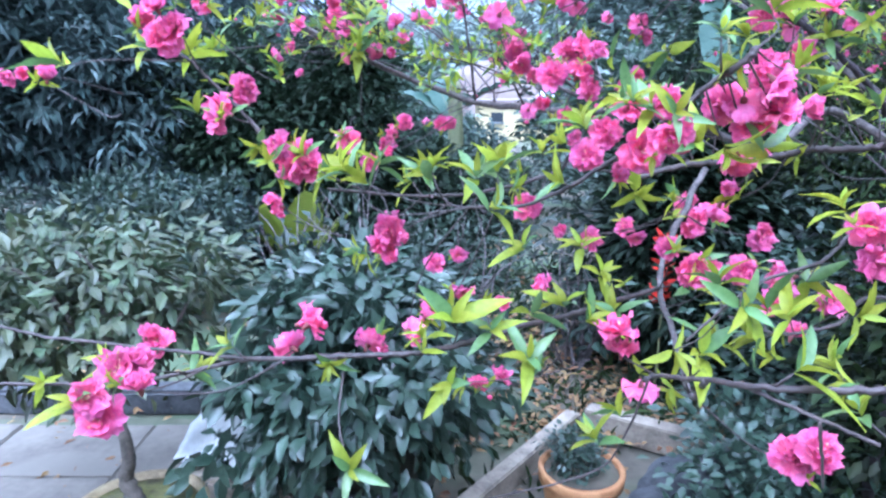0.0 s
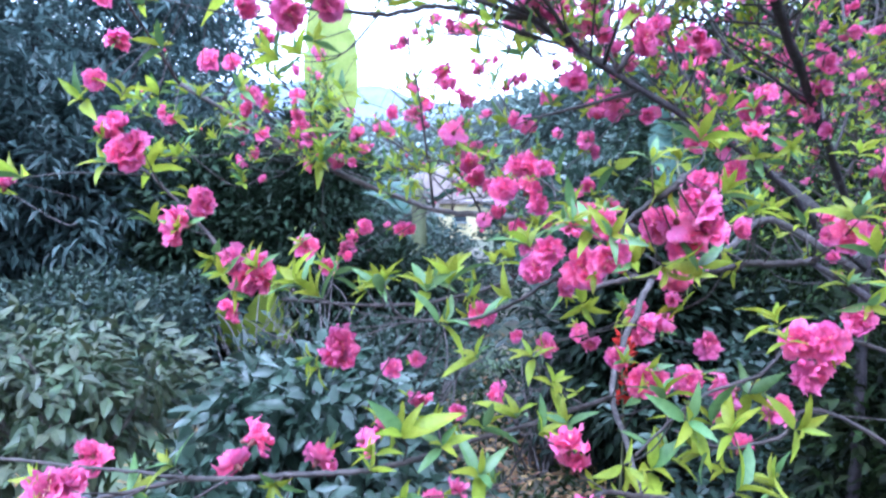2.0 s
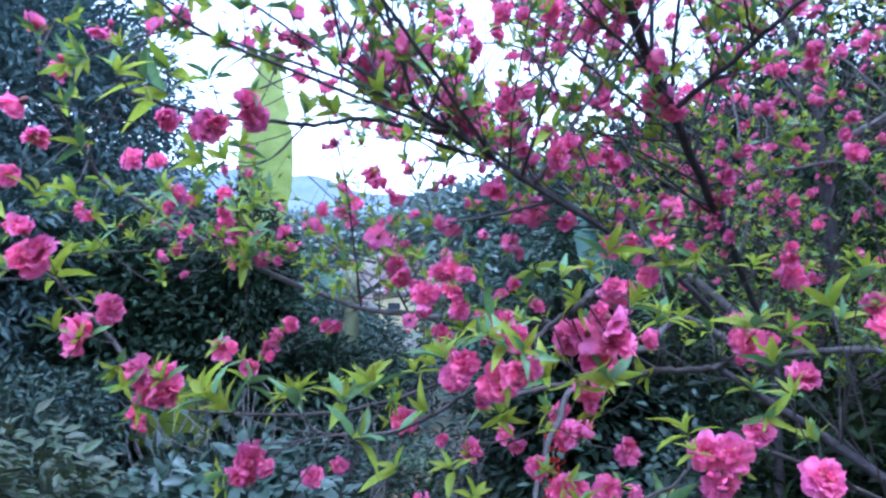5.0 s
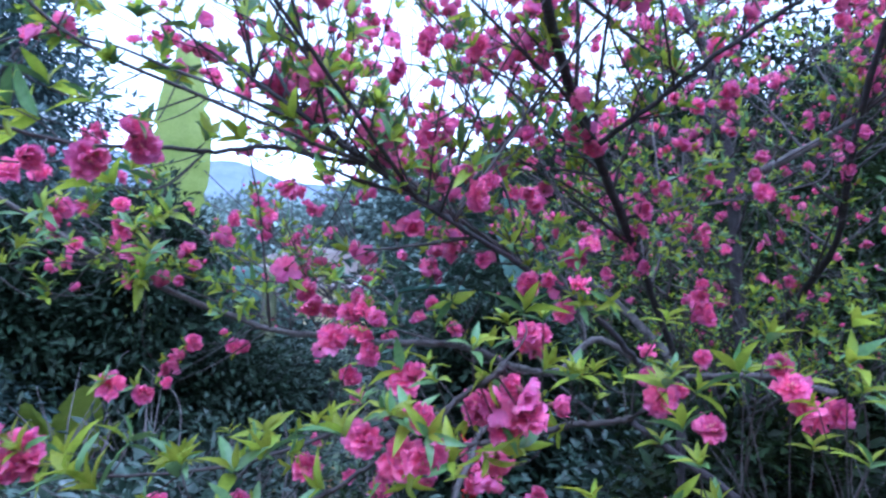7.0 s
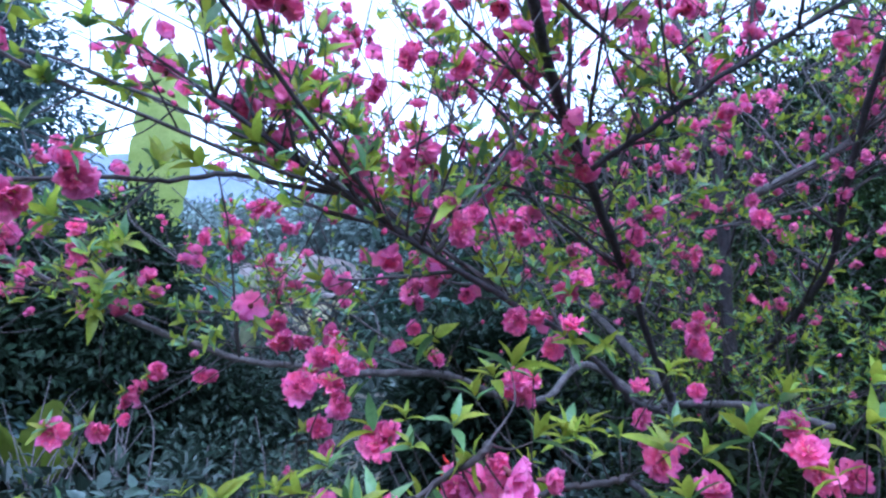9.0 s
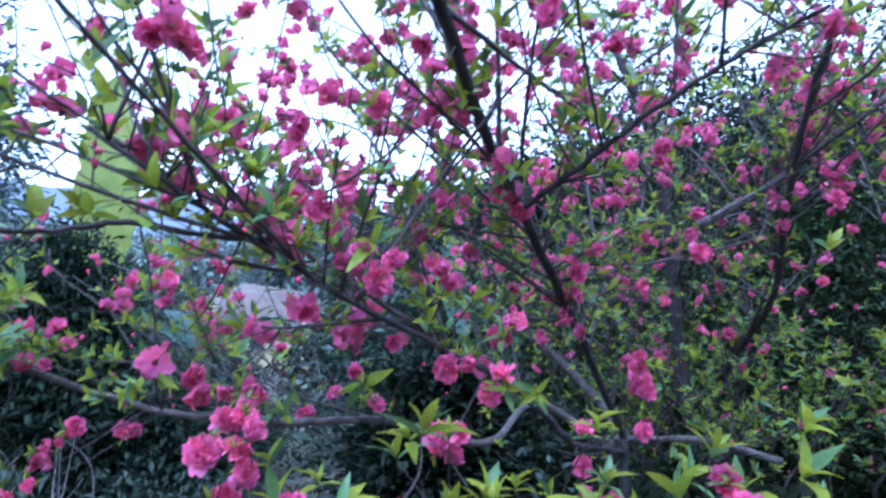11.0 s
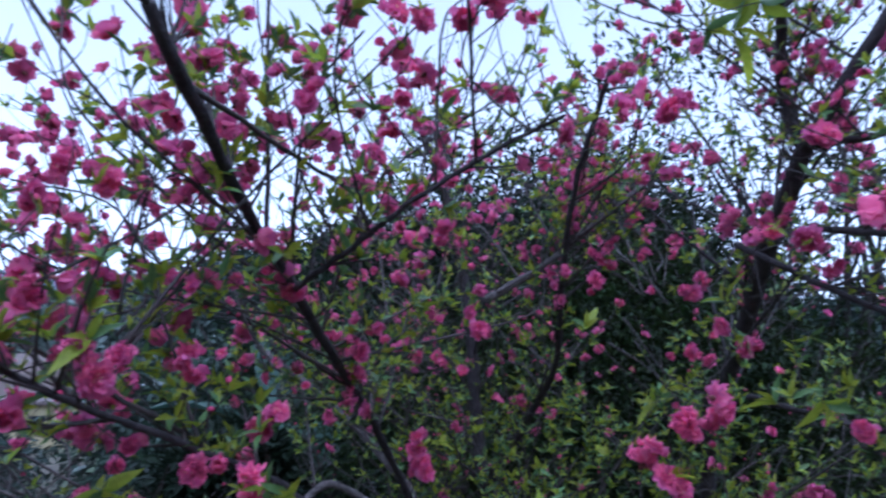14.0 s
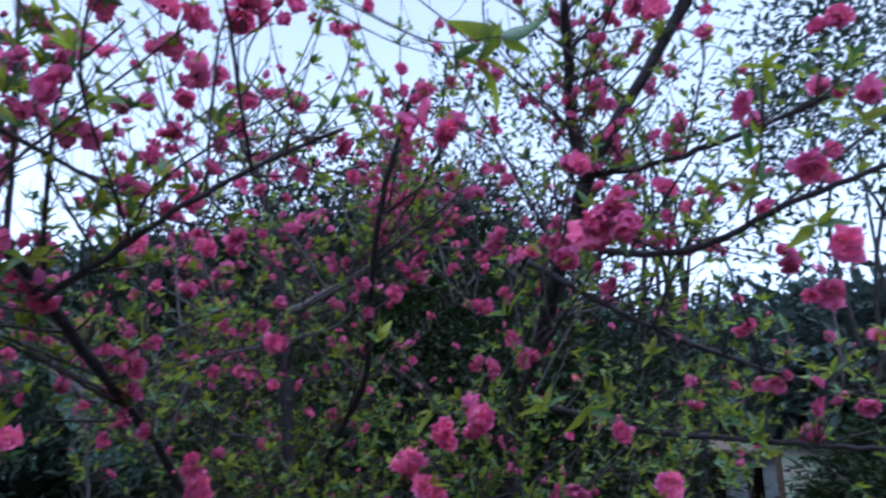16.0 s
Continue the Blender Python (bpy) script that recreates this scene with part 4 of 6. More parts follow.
def long_leaf(rng, place, way, up, length, width):
    """A lance-shaped leaf, folded along its midrib, its tip curling back: 7 by 3 corners."""
    way, up = Vector(way).normalized(), Vector(up)
    side = way.cross(up).normalized()
    up = side.cross(way)
    v, curl = [], 0.1 + 0.35 * rng.random()
    twist = 0.3 * rng.normal()
    for i in range(7):
        s = i / 6
        w = width * 0.5 * (math.sin(math.pi * s ** 0.75) ** 0.9 if 0 < i < 6 else 0.04)
        c = Vector(place) + way * length * (s - 0.1 * curl * s * s) - up * length * curl * s * s
        sd = side * math.cos(twist * s) + up * math.sin(twist * s)
        ripple = 0.05 * width * math.sin(2.2 * i + 5 * twist)
        v += [c - sd * w + up * (w * 0.45 + ripple), c, c + sd * w + up * (w * 0.45 - ripple)]
    f = [(3 * i + j, 3 * i + j + 1, 3 * i + j + 4, 3 * i + j + 3) for i in range(6) for j in range(2)]
    return np.array([tuple(q) for q in v]), f


BLOSSOMS = [blossom_mesh(100 + k, rings, size) for k, (rings, size) in enumerate(((FULL, 0.044), (WIDE, 0.047), (FULL, 0.042), (WIDE, 0.044), (CUPPED, 0.040), (FULL, 0.046), (WIDE, 0.046), (CUPPED, 0.036)))]
SMALL = [small_blossom_mesh(150 + k, q) for k, q in enumerate((0.1, 0.3, 0.2, 0.6, 0.9, 0.4))]
BUDS = [bud_mesh(200 + k) for k in range(2)]
SPRIGS = [sprig_mesh(300 + k, c, s) for k, (c, s) in enumerate(((6, 0.046), (7, 0.042), (5, 0.052), (8, 0.038), (4, 0.030)))]
SMALL_SPRIGS = [small_sprig_mesh(350 + k, c, s) for k, (c, s) in enumerate(((5, 0.040), (6, 0.036), (4, 0.044), (7, 0.032), (3, 0.030)))]
GROW = np.random.default_rng(77)
LINES = {}


def facing(rng, place, towards, loose):
    d = np.asarray(towards, float) + loose * rng.normal(size=3)
    return (Matrix.Translation(place) @ Vector(d).to_track_quat("Z", "Y").to_matrix().to_4x4() @ Matrix.Rotation(rng.random() * 6.283, 4, "Z"))


def branch(owner, kind, points, r0, r1, bark=None):
    """A branch along a line; its spurs and knots make it uneven."""
    line = smooth_line(points, 7)
    s = np.linspace(0, 1, len(line))
    rad = r0 + (r1 - r0) * s
    jit = GROW.normal(size=line.shape) * np.minimum(rad, 0.006)[:, None] * 0.22
    jit[0] = jit[-1] = 0
    v, f = tube(line + jit - np.array(owner.location), rad, 10 if max(r0, r1) > 0.012 else 7, 0.045, GROW)
    mat = bark or (BARK if max(r0, r1) > 0.0045 else TWIG)
    ob = part(kind, mesh_of(kind, v, f, mat), owner)
    LINES[ob.name] = (line, rad, owner)
    return ob


def twig_to(br, p, hold=0.24):
    """A thin side twig to p from the nearest branch, bending upwards; returns its direction at p."""
    owner = LINES[br.name][2]
    d, line, rad, best = min((((q := np.linalg.norm(ln - p, axis=1)).min(), ln, rd, int(q.argmin())) for ln, rd, _ in LINES.values()), key=lambda k: k[0])
    step = 4 if rad[-1] > rad[0] else -4
    if best < 3 or best > len(line) - 4:
        best = abs((0 if best < 3 else len(line) - 1) - int(GROW.integers(0, max(2, int(0.15 * len(line))))))
    a = line[int(np.clip(best + step * min(1, d / 0.06), 0, len(line) - 1))]
    if d > hold:
        a = p + (a - p) / np.linalg.norm(a - p) * hold * 0.7 - np.array([0, 0, 0.05])
    span = np.linalg.norm(p - a)
    mid = a + (p - a) * 0.5 + GROW.normal(size=3) * 0.08 * span - np.array([0, 0, 0.06 * span])
    pts = smooth_line([a, mid, p], 4)
    v, f = tube(pts - np.array(owner.location), np.linspace(min(rad[best] * 0.6, 0.0008 + 0.003 * span), 0.0006, len(pts)), 5, 0.05, GROW)
    TWIGS.setdefault(owner.name, []).append((v, f))
    way = p - mid
    return way / (np.linalg.norm(way) + 1e-9)


TWIGS, EXTRA = {}, {}
VIEW = np.array([0.12, 0.02, 1.6])


def set_piece(name, meshes, br, m, size):
    ob = new(name, meshes[int(GROW.integers(len(meshes)))])
    ob.parent = br
    ob.matrix_basis = Matrix.Translation(-br.parent.location) @ m @ Matrix.Scale(size, 4)
    return ob


def blossoms(br, places):
    """Single blossoms and pairs on short twigs of a branch, many with a whorl of leaves behind them."""
    for p in places:
        p = np.array(p)
        way = twig_to(br, p)
        out = p - VIEW
        out = out / np.linalg.norm(out)
        face = 0.5 * way + np.array([0, 0, 0.15]) - 0.45 * out
        set_piece("blossom", BLOSSOMS, br, facing(GROW, p, face, 0.45), (0.78 + 0.24 * GROW.random()) * (0.88 if np.linalg.norm(p - VIEW) < 0.7 else 1.0))
        for _ in range(int(GROW.random() < 0.38)):
            q = p + (unit(GROW, 1)[0] * (1, 1, 1.3) + 0.3 * way) * 0.02
            set_piece("blossom", BLOSSOMS, br, facing(GROW, q, face + 0.6 * (q - p) / 0.02, 0.3), 0.68 + 0.24 * GROW.random())
        for _ in range(1 + int(GROW.random() < 0.25)):
            if GROW.random() < 0.66:
                q = p + way * 0.014 + unit(GROW, 1)[0] * 0.014
                set_piece("leaf_sprig", SPRIGS, br, facing(GROW, q, way + (0, 0, 0.5), 0.4), (0.45 + 0.35 * GROW.random()) * (0.62 if p[2] > 1.85 else 1.0))
        if GROW.random() < 0.16:
            q = p + unit(GROW, 1)[0] * 0.026
            set_piece("bud", BUDS, br, facing(GROW, q, q - p, 0.3), 0.5 + 0.35 * GROW.random())


def sprigs(br, places):
    """Whorls of young leaves at the twigs' ends."""
    for p in places:
        p = np.array(p)
        way = twig_to(br, p)
        set_piece("leaf_sprig", SPRIGS[:4], br, facing(GROW, p, 0.5 * way + (0, 0, 0.6), 0.35), (0.75 + 0.35 * GROW.random()) * min(1.0, 0.25 + 1.3 * np.linalg.norm(p - VIEW)))


def fill(br, count, reach, bloom, seed, leafy=0.36, span=(0.0, 1.0), near=0.62, thin=1.0):
    """Fine side twigs all along a branch with small blossoms, buds and leaves, as one mesh each."""
    rng = np.random.default_rng(seed)
    line, rad, owner = LINES[br.name]
    home = np.array(owner.location)
    for _ in range(count):
        i = int(np.clip((span[0] + (span[1] - span[0]) * rng.random()) * len(line), 1, len(line) - 2))
        a = line[i]
        along = line[min(i + 1, len(line) - 1)] - line[i - 1]
        along = along / (np.linalg.norm(along) + 1e-9) * (1 if rad[-1] < rad[0] else -1)
        d = unit(rng, 1)[0] * (1, 1, 0.8) + 0.6 * along + (0, 0, 0.55)
        d /= np.linalg.norm(d)
        ln = reach * (0.35 + rng.random())
        if np.linalg.norm(a + d * ln - VIEW) < near or (a[2] < 1.2 and rng.random() < 0.6):
            continue
        pts = smooth_line([a, a + d * ln * 0.5 + rng.normal(size=3) * 0.04 * ln, a + d * ln + (0, 0, 0.12 * ln)], 5)
        TWIGS.setdefault(owner.name, []).append(tube(pts - home, np.linspace(min(rad[i] * 0.5, 0.0022), 0.0007, len(pts)), 5, 0.06, rng))
        for q in pts[3:]:
            k = rng.random() * (1.0 if q[2] > 1.75 else 1 + 0.5 * thin if q[2] > 1.55 else 1 + 1.6 * thin)
            o = q + unit(rng, 1)[0] * 0.008
            if k < bloom * (1.0 if q[2] > 1.95 else 0.6):
                for _ in range(1 + (rng.random() < 0.35)):
                    EXTRA.setdefault(owner.name, []).append((SMALL[int(rng.integers(6))], facing(rng, o, d * 0.4 + unit(rng, 1)[0], 0.2), 0.72 + 0.4 * rng.random()))
                    o = o + unit(rng, 1)[0] * 0.02
            elif k < bloom + 0.03:
                EXTRA.setdefault(owner.name, []).append((BUDS[0], facing(rng, o, d + unit(rng, 1)[0], 0.2), 0.5 + 0.4 * rng.random()))
            elif k < (bloom + 0.06 + leafy * (0.55 if q[2] > 2.0 else 1.0)) * (1.0 if q[2] > 1.75 or q[0] < 1.5 else 1.7):
                EXTRA.setdefault(owner.name, []).append((SMALL_SPRIGS[int(rng.integers(5))], facing(rng, o, d + (0, 0, 0.4), 0.3), 0.6 + 0.5 * rng.random()))


def shoots(br, count, length, r, start, bloom, seed, lean=(0, 0, 0)):
    """Long upright shoots from a branch, each with its own twigs and blossom."""
    rng = np.random.default_rng(seed)
    line, rad, owner = LINES[br.name]
    for k in range(count):
        i = int((start[0] + (start[1] - start[0]) * (k + rng.random()) / count) * (len(line) - 1))
        a = line[i]
        d = np.array([0, 0, 0.9]) + 0.95 * rng.normal(size=3) * (1, 1, 0.3) + np.array(lean)
        d /= np.linalg.norm(d)
        ln = length * (0.6 + 0.7 * rng.random())
        b = 0.10 * ln * rng.normal(size=3)
        pts = [a, a + d * ln * 0.33 + b * 0.6, a + d * ln * 0.68 + b, a + d * ln]
        if min(np.linalg.norm(np.array(q) - VIEW) for q in pts) < 0.7:
            continue
        s = branch(owner, "branch", pts, min(r, rad[i] * 0.8), 0.0014)
        fill(s, int(5 + 11 * ln), 0.11, bloom, seed * 31 + k, 0.2)


def finish(owner):
    """Joins a tree's fine twigs, and its many small blossoms and leaves."""
    if owner.name in TWIGS:
        v, f = merge(TWIGS[owner.name])
        tagged(part("twig", mesh_of("twig", v, f, TWIG), owner), kind="stuff")
    vs, fs, idx, at = [], [], [], 0
    cache = {}
    slots = {PETAL_SMALL.name: 0, CALYX.name: 1, BUD.name: 2, SPRIG.name: 3, MATURE.name: 4}
    for me, m, size in EXTRA.get(owner.name, []):
        if me.name not in cache:
            co = np.empty(3 * len(me.vertices))
            me.vertices.foreach_get("co", co)
            cache[me.name] = (co.reshape(-1, 3), [tuple(q.vertices) for q in me.polygons], [slots[me.materials[q.material_index].name] for q in me.polygons])
        co, fc, ix = cache[me.name]
        mm = np.array(m)
        vs.append((co * size) @ mm[:3, :3].T + mm[:3, 3] - np.array(owner.location))
        fs += [tuple(i + at for i in q) for q in fc]
        idx += ix
        at += len(co)
    if vs:
        me = mesh_of("small_blossom", np.vstack(vs), fs, PETAL_SMALL, CALYX, BUD, SPRIG, MATURE, index=idx)
        tagged(part("small_blossom", me, owner), kind="stuff")


PEACH = "peach tree in deep pink double blossom"
tree_a = thing("peach_tree", (1.11, 1.46, 0), PEACH + " with a dark leaning stem", "tree", "peach trees")
tree_b = thing("peach_tree", (1.61, 1.80, 0), PEACH + " with an upright brown trunk", "tree", "peach trees")
tree_c = thing("peach_tree", (2.24, 1.39, 0), PEACH + " with a forked trunk", "tree", "peach trees")
tree_d = thing("peach_tree", (0.86, 0.22, 0), PEACH + " with low arching twigs", "tree", "peach trees")
leader = branch(tree_a, 'branch', [(0.299, 0.688, 2.097), (0.499, 0.929, 1.960), (0.727, 1.150, 1.805), (0.945, 1.369, 1.659), (1.157, 1.532, 1.454), (1.210, 1.573, 1.403)], 0.0082, 0.0100)
limb = branch(tree_a, 'branch', [(0.000, 0.871, 1.898), (0.139, 0.851, 1.809), (0.283, 0.882, 1.734), (0.436, 0.949, 1.670), (0.595, 1.006, 1.600), (0.734, 1.070, 1.505), (0.930, 1.280, 1.445), (1.210, 1.573, 1.360)], 0.0030, 0.0072)
limb_tip = branch(tree_a, 'branch', [(-0.162, 0.931, 2.006), (-0.039, 0.960, 1.940), (0.081, 0.987, 1.874), (0.206, 1.011, 1.818), (0.330, 0.985, 1.745), (0.470, 0.975, 1.665)], 0.0018, 0.0038)
shoot_left = branch(tree_a, 'branch', [(-0.173, 0.592, 1.747), (-0.121, 0.690, 1.752), (-0.076, 0.771, 1.770), (-0.017, 0.821, 1.779), (0.050, 0.840, 1.796), (0.128, 0.854, 1.790), (0.213, 0.871, 1.792)], 0.0018, 0.004)
low_limb = branch(tree_a, 'branch', [(-0.438, 1.292, 1.756), (-0.204, 1.369, 1.619), (0.046, 1.416, 1.517), (0.180, 1.420, 1.497), (0.307, 1.399, 1.488)], 0.0048, 0.0080, GREY_BARK)
low_limb_base = branch(tree_a, 'branch', [(0.307, 1.399, 1.488), (0.516, 1.456, 1.479), (0.687, 1.515, 1.420), (0.834, 1.586, 1.404), (1.001, 1.664, 1.481), (1.210, 1.573, 1.343)], 0.0078, 0.0105, GREY_BARK)
second_stem = branch(tree_a, 'branch', [(1.143, 2.686, 1.877), (1.242, 2.397, 1.727), (1.310, 2.106, 1.578), (1.346, 1.816, 1.411), (1.240, 1.673, 1.353)], 0.012, 0.016, GREY_BARK)
trunk_b = branch(tree_b, 'trunk', [(1.670, 1.886, -0.050), (1.670, 1.866, 0.700), (1.670, 1.856, 1.355), (1.679, 1.909, 1.651), (1.671, 1.935, 1.944), (1.633, 1.956, 2.225), (1.575, 1.994, 2.502), (1.492, 2.063, 2.760)], 0.027, 0.015)
stem_b2 = branch(tree_b, 'branch', [(1.700, 1.876, 0.900), (1.921, 2.088, 1.333), (1.819, 1.874, 1.501), (1.716, 1.658, 1.653), (1.614, 1.447, 1.806), (1.457, 1.270, 1.991), (1.298, 1.068, 2.204), (1.204, 0.876, 2.390)], 0.015, 0.006)
side_up = branch(tree_a, 'branch', [(0.580, 0.974, 1.882), (0.622, 0.879, 1.936), (0.670, 0.791, 1.995), (0.733, 0.713, 2.051), (0.803, 0.635, 2.101)], 0.0052, 0.0028)
trunk_c = branch(tree_c, 'trunk', [(2.350, 1.457, -0.050), (2.320, 1.427, 0.800), (2.300, 1.407, 1.431), (2.150, 1.255, 1.667), (1.994, 1.081, 1.879), (1.816, 0.897, 2.072), (1.639, 0.700, 2.269)], 0.03, 0.02)
fork_c_left = branch(tree_c, 'branch', [(1.639, 0.700, 2.269), (1.623, 0.724, 2.382), (1.509, 0.669, 2.482), (1.396, 0.610, 2.586)], 0.018, 0.01)
fork_c_right = branch(tree_c, 'branch', [(1.639, 0.700, 2.269), (1.545, 0.628, 2.274), (1.507, 0.388, 2.547), (1.472, 0.158, 2.830)], 0.017, 0.01)
arm_c1 = branch(tree_c, 'branch', [(1.639, 0.700, 2.269), (1.508, 0.492, 2.209), (1.481, 0.326, 2.216), (1.450, 0.159, 2.234)], 0.008, 0.004)
arm_c2 = branch(tree_c, 'branch', [(1.613, 0.691, 2.083), (1.532, 0.533, 2.030), (1.443, 0.382, 2.010), (1.347, 0.236, 2.032), (1.257, 0.088, 2.042)], 0.009, 0.004)
arm_c3 = branch(tree_c, 'branch', [(1.571, 0.840, 2.062), (1.684, 0.628, 1.914), (1.810, 0.400, 1.797), (1.942, 0.160, 1.728)], 0.008, 0.004)
arm_c4 = branch(tree_c, 'branch', [(1.972, 1.060, 1.717), (1.935, 0.876, 1.681), (1.891, 0.700, 1.652), (1.896, 0.537, 1.644), (1.895, 0.380, 1.638), (1.907, 0.208, 1.633)], 0.009, 0.005)
limb_b = branch(tree_b, 'branch', [(1.254, 1.345, 1.954), (1.394, 1.270, 2.052), (1.519, 1.205, 2.172), (1.646, 1.137, 2.290)], 0.012, 0.007, GREY_BARK)
pale_low = branch(tree_b, 'branch', [(1.251, 1.785, 1.352), (1.277, 1.578, 1.392), (1.303, 1.374, 1.429), (1.323, 1.172, 1.425)], 0.011, 0.008, GREY_BARK)
front_twig = branch(tree_d, 'branch', [(0.000, 0.612, 1.441), (0.012, 0.610, 1.433), (0.035, 0.590, 1.436), (0.073, 0.591, 1.437), (0.112, 0.575, 1.456), (0.148, 0.571, 1.480), (0.175, 0.566, 1.500), (0.195, 0.551, 1.524), (0.220, 0.537, 1.549), (0.238, 0.521, 1.567), (0.247, 0.524, 1.576)], 0.0013, 0.003)
front_twig2 = branch(tree_d, 'branch', [(-0.130, 0.706, 1.435), (-0.056, 0.756, 1.419), (0.019, 0.806, 1.410), (0.094, 0.856, 1.415), (0.169, 0.906, 1.428)], 0.0016, 0.0028)
right_arm = branch(tree_d, 'branch', [(0.504, 0.726, 1.481), (0.454, 0.715, 1.478), (0.404, 0.705, 1.479), (0.367, 0.693, 1.474), (0.313, 0.682, 1.469), (0.267, 0.671, 1.467), (0.222, 0.659, 1.460), (0.192, 0.656, 1.449)], 0.0042, 0.0028)
grey_stem = branch(tree_d, 'branch', [(0.409, 0.986, 1.420), (0.362, 0.926, 1.371), (0.318, 0.866, 1.325), (0.288, 0.801, 1.286), (0.284, 0.725, 1.250), (0.278, 0.646, 1.212), (0.208, 0.457, 1.323)], 0.0052, 0.003, GREY_BARK)
bottom_arm = branch(tree_d, 'branch', [(0.280, 0.364, 1.362), (0.255, 0.373, 1.358), (0.231, 0.383, 1.353), (0.214, 0.401, 1.346), (0.208, 0.457, 1.323), (0.196, 0.522, 1.295), (0.184, 0.531, 1.288)], 0.0028, 0.002)
bottom_arm2 = branch(tree_d, 'branch', [(0.214, 0.401, 1.344), (0.231, 0.380, 1.342), (0.249, 0.358, 1.340), (0.263, 0.338, 1.339)], 0.0016, 0.0013)
long_twig = branch(tree_d, 'branch', [(-0.462, 0.603, 1.246), (-0.403, 0.603, 1.246), (-0.344, 0.603, 1.246), (-0.287, 0.595, 1.258), (-0.242, 0.588, 1.271), (-0.196, 0.572, 1.287), (-0.132, 0.517, 1.314), (-0.094, 0.527, 1.312), (-0.054, 0.536, 1.309), (-0.018, 0.537, 1.311), (0.014, 0.557, 1.310), (0.048, 0.578, 1.310), (0.085, 0.609, 1.310), (0.135, 0.658, 1.300), (0.171, 0.679, 1.303), (0.288, 0.801, 1.286)], 0.002, 0.0032)
long_twig2 = branch(tree_d, 'branch', [(-0.490, 0.655, 1.290), (-0.434, 0.643, 1.283), (-0.373, 0.623, 1.285), (-0.309, 0.612, 1.282), (-0.258, 0.602, 1.282), (-0.196, 0.572, 1.288)], 0.0016, 0.002)
tip_twig = branch(tree_d, 'branch', [(-0.294, 0.713, 1.586), (-0.270, 0.709, 1.572), (-0.249, 0.713, 1.548), (-0.218, 0.705, 1.519), (-0.191, 0.688, 1.493)], 0.0014, 0.0024)
trunk_base = branch(tree_a, 'trunk', [(1.210, 1.573, 1.423), (1.230, 1.573, 0.903), (1.240, 1.603, 0.500), (1.230, 1.613, -0.050)], 0.0115, 0.019)
trunk_d = branch(tree_d, "trunk", [(0.86, 0.22, -0.05), (0.86, 0.24, 0.5), (0.84, 0.27, 0.90), (0.80, 0.34, 1.10)], 0.03, 0.018)
stub_1 = branch(tree_d, "branch", [(0.82, 0.30, 1.02), (0.55, 0.33, 1.25), (0.28, 0.36, 1.36)], 0.007, 0.0036)
stub_2 = branch(tree_d, "branch", [(0.80, 0.34, 1.09), (0.70, 0.60, 1.32), (0.50, 0.73, 1.48)], 0.009, 0.0042)
cross_twig = branch(tree_d, "branch", [(0.70, 0.60, 1.32), (0.437, 0.587, 1.422), (0.345, 0.558, 1.391), (0.273, 0.533, 1.375), (0.215, 0.521, 1.329)], 0.0024, 0.0012)
low_twig = branch(tree_d, "branch", [(0.186, 0.522, 1.294), (0.175, 0.537, 1.232), (0.147, 0.544, 1.182), (0.043, 0.555, 1.142)], 0.0013, 0.0008)
hanging_twig = branch(tree_d, "branch", [(0.238, 0.359, 1.343), (0.245, 0.363, 1.319), (0.252, 0.366, 1.290)], 0.0013, 0.0009)
upper_twig = branch(tree_d, "branch", [(0.62, 0.45, 1.22), (0.408, 0.529, 1.360), (0.342, 0.515, 1.347), (0.287, 0.504, 1.343), (0.248, 0.517, 1.354)], 0.0024, 0.0011)
for n, (br, count, reach, bloom) in enumerate(((limb_tip, 12, 0.14, 0.04), (low_limb, 18, 0.15, 0.08), (low_limb_base, 5, 0.12, 0.03), (second_stem, 8, 0.2, 0.03), (side_up, 14, 0.14, 0.07))):
    fill(br, count, reach, bloom, 400 + n, 0.24)
fill(leader, 30, 0.20, 0.10, 410, 0.24, (0.0, 0.7))
fill(limb, 30, 0.22, 0.11, 411, 0.24, (0.0, 0.45))
for n, (br, count, reach, bloom) in enumerate(((trunk_b, 70, 0.36, 0.06), (stem_b2, 50, 0.26, 0.08), (limb_b, 30, 0.24, 0.07), (pale_low, 16, 0.25, 0.04))):
    fill(br, count, reach, bloom, 420 + n, 0.3, near=2.0 if br is trunk_b else 1.4)
for n, (br, count, reach, bloom) in enumerate(((trunk_c, 60, 0.36, 0.04), (fork_c_left, 22, 0.26, 0.07), (fork_c_right, 22, 0.26, 0.07), (arm_c1, 14, 0.16, 0.06), (arm_c2, 14, 0.14, 0.06), (arm_c3, 18, 0.2, 0.06), (arm_c4, 16, 0.2, 0.06))):
    fill(br, count, reach, bloom, 440 + n, 0.3)
for n, (br, count, reach) in enumerate(((trunk_b, 50, 0.5), (stem_b2, 24, 0.34), (limb_b, 24, 0.36), (pale_low, 10, 0.3), (trunk_c, 44, 0.5), (arm_c1, 10, 0.2), (arm_c3, 22, 0.3), (arm_c4, 22, 0.3), (second_stem, 5, 0.2))):
    fill(br, int(count * 0.6), reach, 0.03, 470 + n, 0.45, near=2.05 if br is trunk_b else 1.3)
shoots(limb, 13, 0.5, 0.0035, (0.0, 0.42), 0.064, 501, (-0.15, 0.2, 0))
shoots(low_limb, 5, 0.32, 0.003, (0.0, 1.0), 0.045, 502)
shoots(leader, 16, 0.6, 0.004, (0.0, 0.65), 0.064, 503, (0.1, 0.3, 0))
shoots(second_stem, 9, 0.85, 0.005, (0.0, 0.5), 0.038, 504)
shoots(low_limb_base, 3, 0.4, 0.004, (0.1, 0.9), 0.026, 505)
